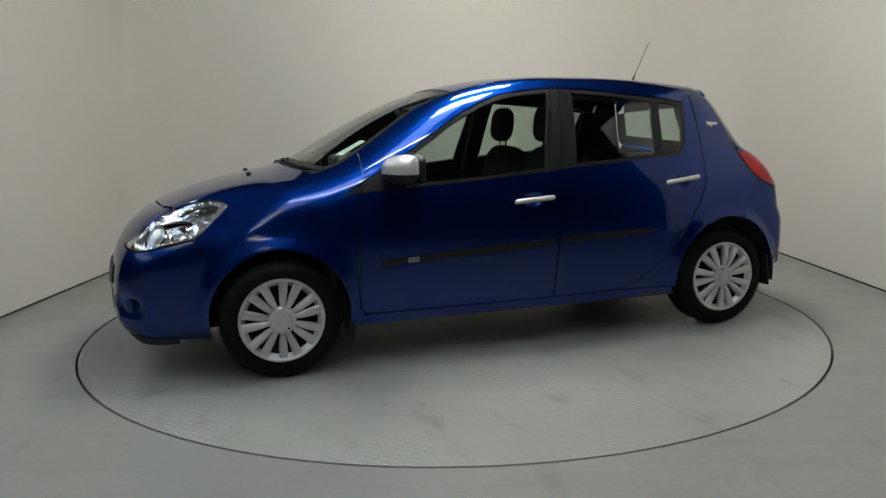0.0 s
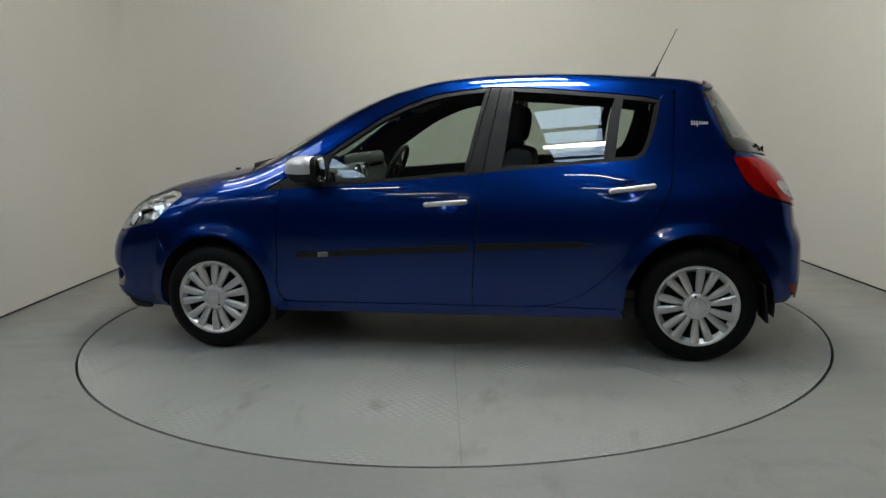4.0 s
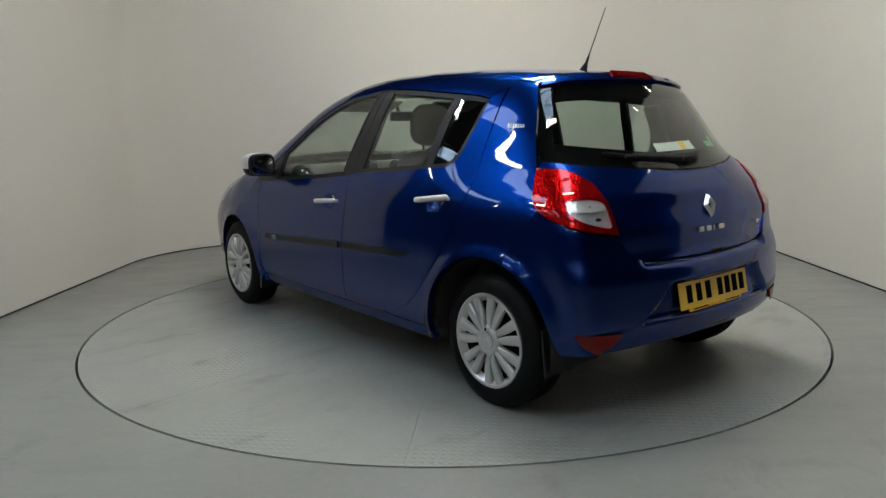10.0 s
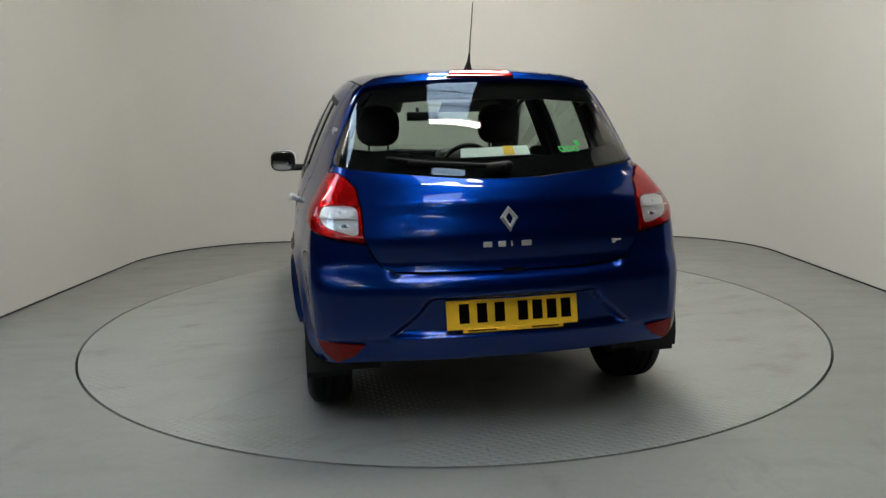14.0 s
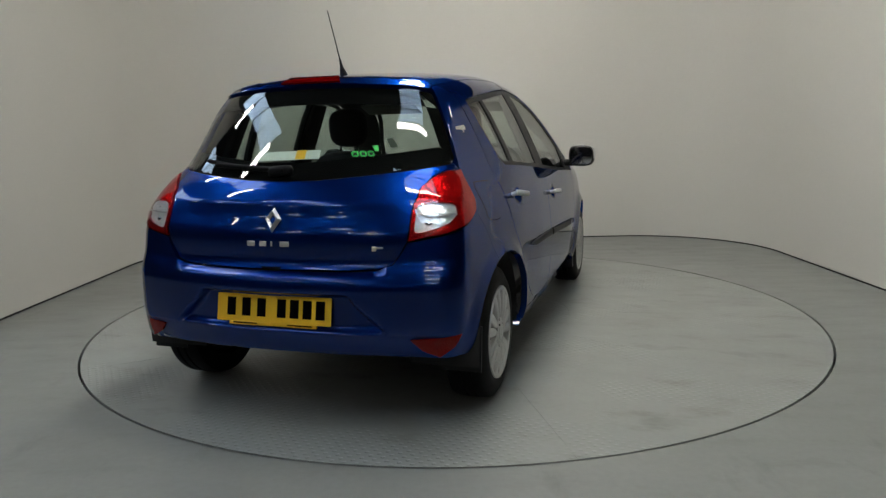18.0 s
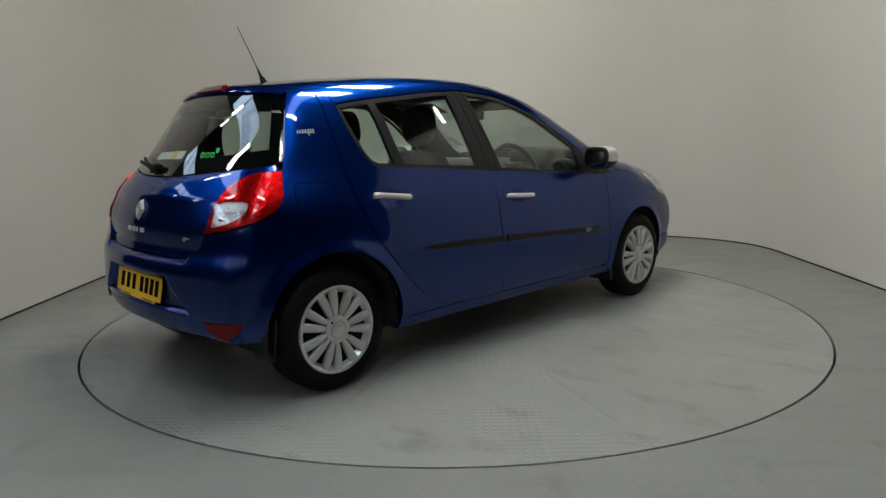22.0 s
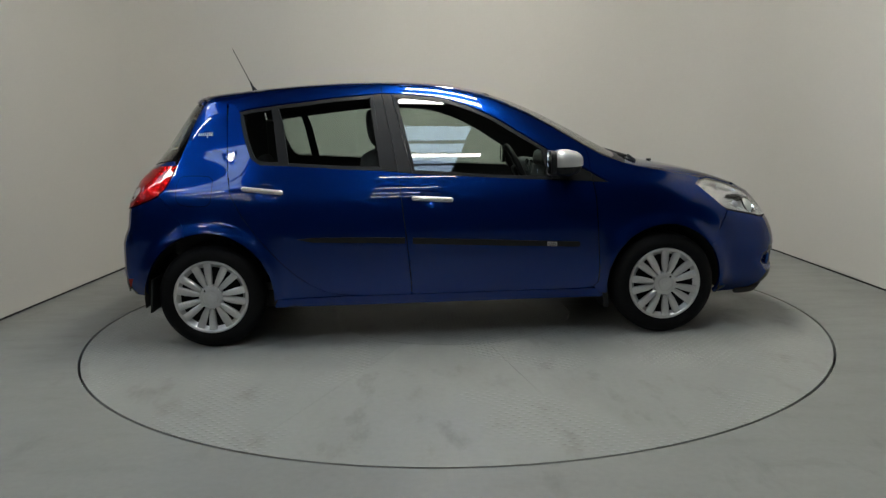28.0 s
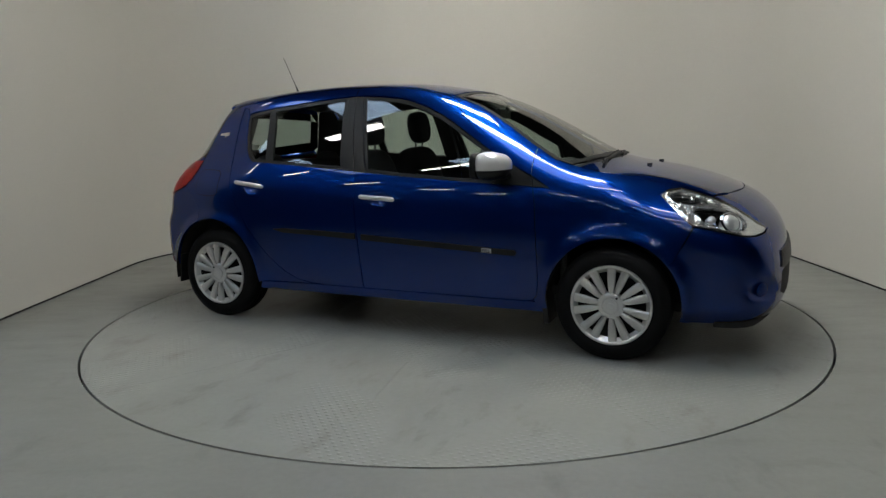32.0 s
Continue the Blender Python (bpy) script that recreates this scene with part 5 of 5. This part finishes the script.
skin("green_mark", [tail_xy(-1.63, -0.372, 1.118), tail_xy(-1.63, -0.408, 1.118), tail_xy(-1.63, -0.400, 1.095), tail_xy(-1.63, -0.380, 1.095)], lay_tail, GREEN, hatch, off=0.0055, thick=0.0, lip=0)
skin("screen_sticker", [(0.93, 0.60), (0.80, 0.585), (0.82, 0.54), (0.95, 0.545)], lay_top, LABEL, car, off=0.008, thick=0.0, lip=0)

# ---- cabin ----
def soft_box(size, at, bevel, turn=None, bulge=0.0):
    bm = boxed(size, (0, 0, 0), bevel, 4)
    if bulge:
        for v in bm.verts:
            k = (1 - (2 * v.co.y / size[1]) ** 2) * (1 - (2 * v.co.z / size[2]) ** 2)
            v.co.x += bulge * max(0, k) * (1 if v.co.x > 0 else -0.5)
    bmesh.ops.transform(bm, matrix=Matrix.Translation(at) @ (turn or Matrix()), verts=bm.verts)
    return bm


def cushion(size, at, turn, power=3.0):
    """A plump rounded pad."""
    bm = bmesh.new()
    bmesh.ops.create_uvsphere(bm, u_segments=28, v_segments=18, radius=1.0)
    for v in bm.verts:
        k = (abs(v.co.x) ** power + abs(v.co.y) ** power + abs(v.co.z) ** power) ** (1 / power)
        v.co = Vector((v.co.x * size[0] / 2, v.co.y * size[1] / 2, v.co.z * size[2] / 2)) / k
    bmesh.ops.transform(bm, matrix=Matrix.Translation(at) @ turn, verts=bm.verts)
    return bm


def lean(a):
    return Euler((0, radians(a), 0)).to_matrix().to_4x4()


part("cabin_floor", boxed((2.6, 1.40, 0.05), (-0.25, 0, 0.31), 0.01), TRIM, car)
for y in (0.355, -0.355):
    seat = part("front_seat", soft_box((0.52, 0.50, 0.16), (0.02, y, 0.52), 0.06, lean(-6)), CLOTH, car, "charcoal cloth front seat", 60)
    part("backrest", cushion((0.18, 0.50, 0.66), (-0.31, y, 0.735), lean(-13), 4.0), CLOTH, seat, "", 60)
    part("headrest", cushion((0.115, 0.245, 0.225), (-0.345, y, 1.200), lean(-8)), CLOTH, seat, "", 60)
    for d in (-0.055, 0.055):
        part("headrest_post", rod(bmesh.new(), (-0.345, y + d, 1.13), (-0.355, y + d, 1.0), 0.006, n=8), STEEL, seat)
bench = part("rear_bench", soft_box((0.48, 1.24, 0.16), (-0.80, 0, 0.54), 0.05, lean(-5)), CLOTH, car, "charcoal cloth rear bench", 60)
part("backrest", soft_box((0.14, 1.24, 0.50), (-1.10, 0, 0.74), 0.05, lean(-16)), CLOTH, bench, "", 60)
for y in (0.36, -0.36):
    part("headrest", cushion((0.09, 0.25, 0.13), (-1.150, y, 0.972), lean(-10)), CLOTH, bench, "", 60)
    for d in (-0.05, 0.05):
        part("headrest_post", rod(bmesh.new(), (-1.155, y + d, 1.0), (-1.15, y + d, 0.96), 0.006, n=8), STEEL, bench)
part("parcel_shelf", boxed((0.40, 1.16, 0.02), (-1.42, 0, 0.965), 0.006), TRIM, car)
for s in (1, -1):
    part("boot_side", boxed((0.34, 0.04, 0.40), (-1.34, s * 0.62, 0.70), 0.01), TRIM, car)
# dashboard
bm = boxed((0.42, 1.36, 0.34), (0.86, 0, 0.80), 0.07, 5)
for v in bm.verts:
    v.co.z -= 0.10 * max(0.0, (v.co.x - 0.80)) / 0.27 if v.co.z > 0.8 else 0
    v.co.z += 0.035 * math.exp(-((v.co.y + 0.36) / 0.2) ** 2) * (1 if v.co.z > 0.85 else 0)
dash = part("dashboard", bm, DASH, car, "dark moulded dashboard", 60)
part("instrument_hood", soft_box((0.20, 0.36, 0.10), (0.74, -0.36, 0.985), 0.04, lean(6)), DASH, dash, "", 60)
part("centre_console", boxed((0.5, 0.22, 0.30), (0.55, 0, 0.62), 0.05, 3), TRIM, dash, "", 60)
for y in (-0.60, -0.085, 0.085, 0.60):
    bm = turned([(0.036, -0.006), (0.046, -0.006), (0.048, 0.004), (0.042, 0.008), (0.036, 0.004)], 24)
    bmesh.ops.transform(bm, matrix=pose(0.655, y, 0.905 if abs(y) > 0.3 else 0.925, 0, 0, 90), verts=bm.verts)
    part("vent_ring", bm, CHROME, dash)
# steering wheel on the right
bm = bmesh.new()
n, m = 36, 10
rows = [[bm.verts.new(((0.018 * math.cos(2 * math.pi * j / m)), (0.178 + 0.016 * math.sin(2 * math.pi * j / m)) * math.cos(2 * math.pi * i / n), (0.178 + 0.016 * math.sin(2 * math.pi * j / m)) * math.sin(2 * math.pi * i / n))) for j in range(m)] for i in range(n)]
for i in range(n):
    for j in range(m):
        bm.faces.new((rows[i][j], rows[i][(j + 1) % m], rows[(i + 1) % n][(j + 1) % m], rows[(i + 1) % n][j]))
bmesh.ops.recalc_face_normals(bm, faces=bm.faces)
wheel = part("steering_wheel", bm, PLASTIC, car, "black three-spoke steering wheel", 60)
wheel.matrix_basis = pose(0.52, -0.355, 0.905, 0, -24, 0)
part("hub_pad", soft_box((0.05, 0.15, 0.12), (0, 0, -0.01), 0.025), PLASTIC, wheel, "", 60)
for a in (0, 180, 270):
    part("wheel_spoke", boxed((0.02, 0.15, 0.035), (0, 0, 0), 0.008, 2, Euler((radians(a), 0, 0)).to_matrix().to_4x4() @ Matrix.Translation((0.0, 0.105, 0))), PLASTIC, wheel, "", 60)
# inside mirror, sun visors, grab handle
mir = part("cabin_mirror", boxed((0.03, 0.22, 0.062), (0.44, -0.03, 1.268), 0.012, 3), PLASTIC, car, "black cabin mirror", 60)
part("mirror_stem", rod(bmesh.new(), (0.45, 0.0, 1.285), (0.47, 0.0, 1.325), 0.012, n=8), PLASTIC, mir)
for y in (0.33, -0.33):
    part("sun_visor", boxed((0.16, 0.40, 0.014), (0.30, y, 1.325), 0.005, 2, lean(20)), LINING, car)
# inner pillars
for s in (1, -1):
    for x0, z0, x1, z1, w in ((-0.27, 1.37, -0.22, 0.90, 0.09), (-1.13, 1.30, -1.15, 0.95, 0.10)):
        a, na = at_side(x0, z0, s, -0.045)
        b, nb = at_side(x1, z1, s, -0.045)
        part("inner_pillar", boxed((w, 0.035, (a - b).length), (a + b) / 2, 0.012, 2, (a - b).to_track_quat("Z", "Y").to_matrix().to_4x4()), TRIM, car)


car.scale = (0.998, 0.986, 0.996)


def motions():
    rows = [(t, pose(0, 0, 0, 0, 0, a)) for t, a in TURN]
    walk(turntable, rows)
    walk(car, [(t, m @ Matrix.Translation((CAR_X, CAR_Y, CAR_LIFT))) for t, m in rows])


motions()
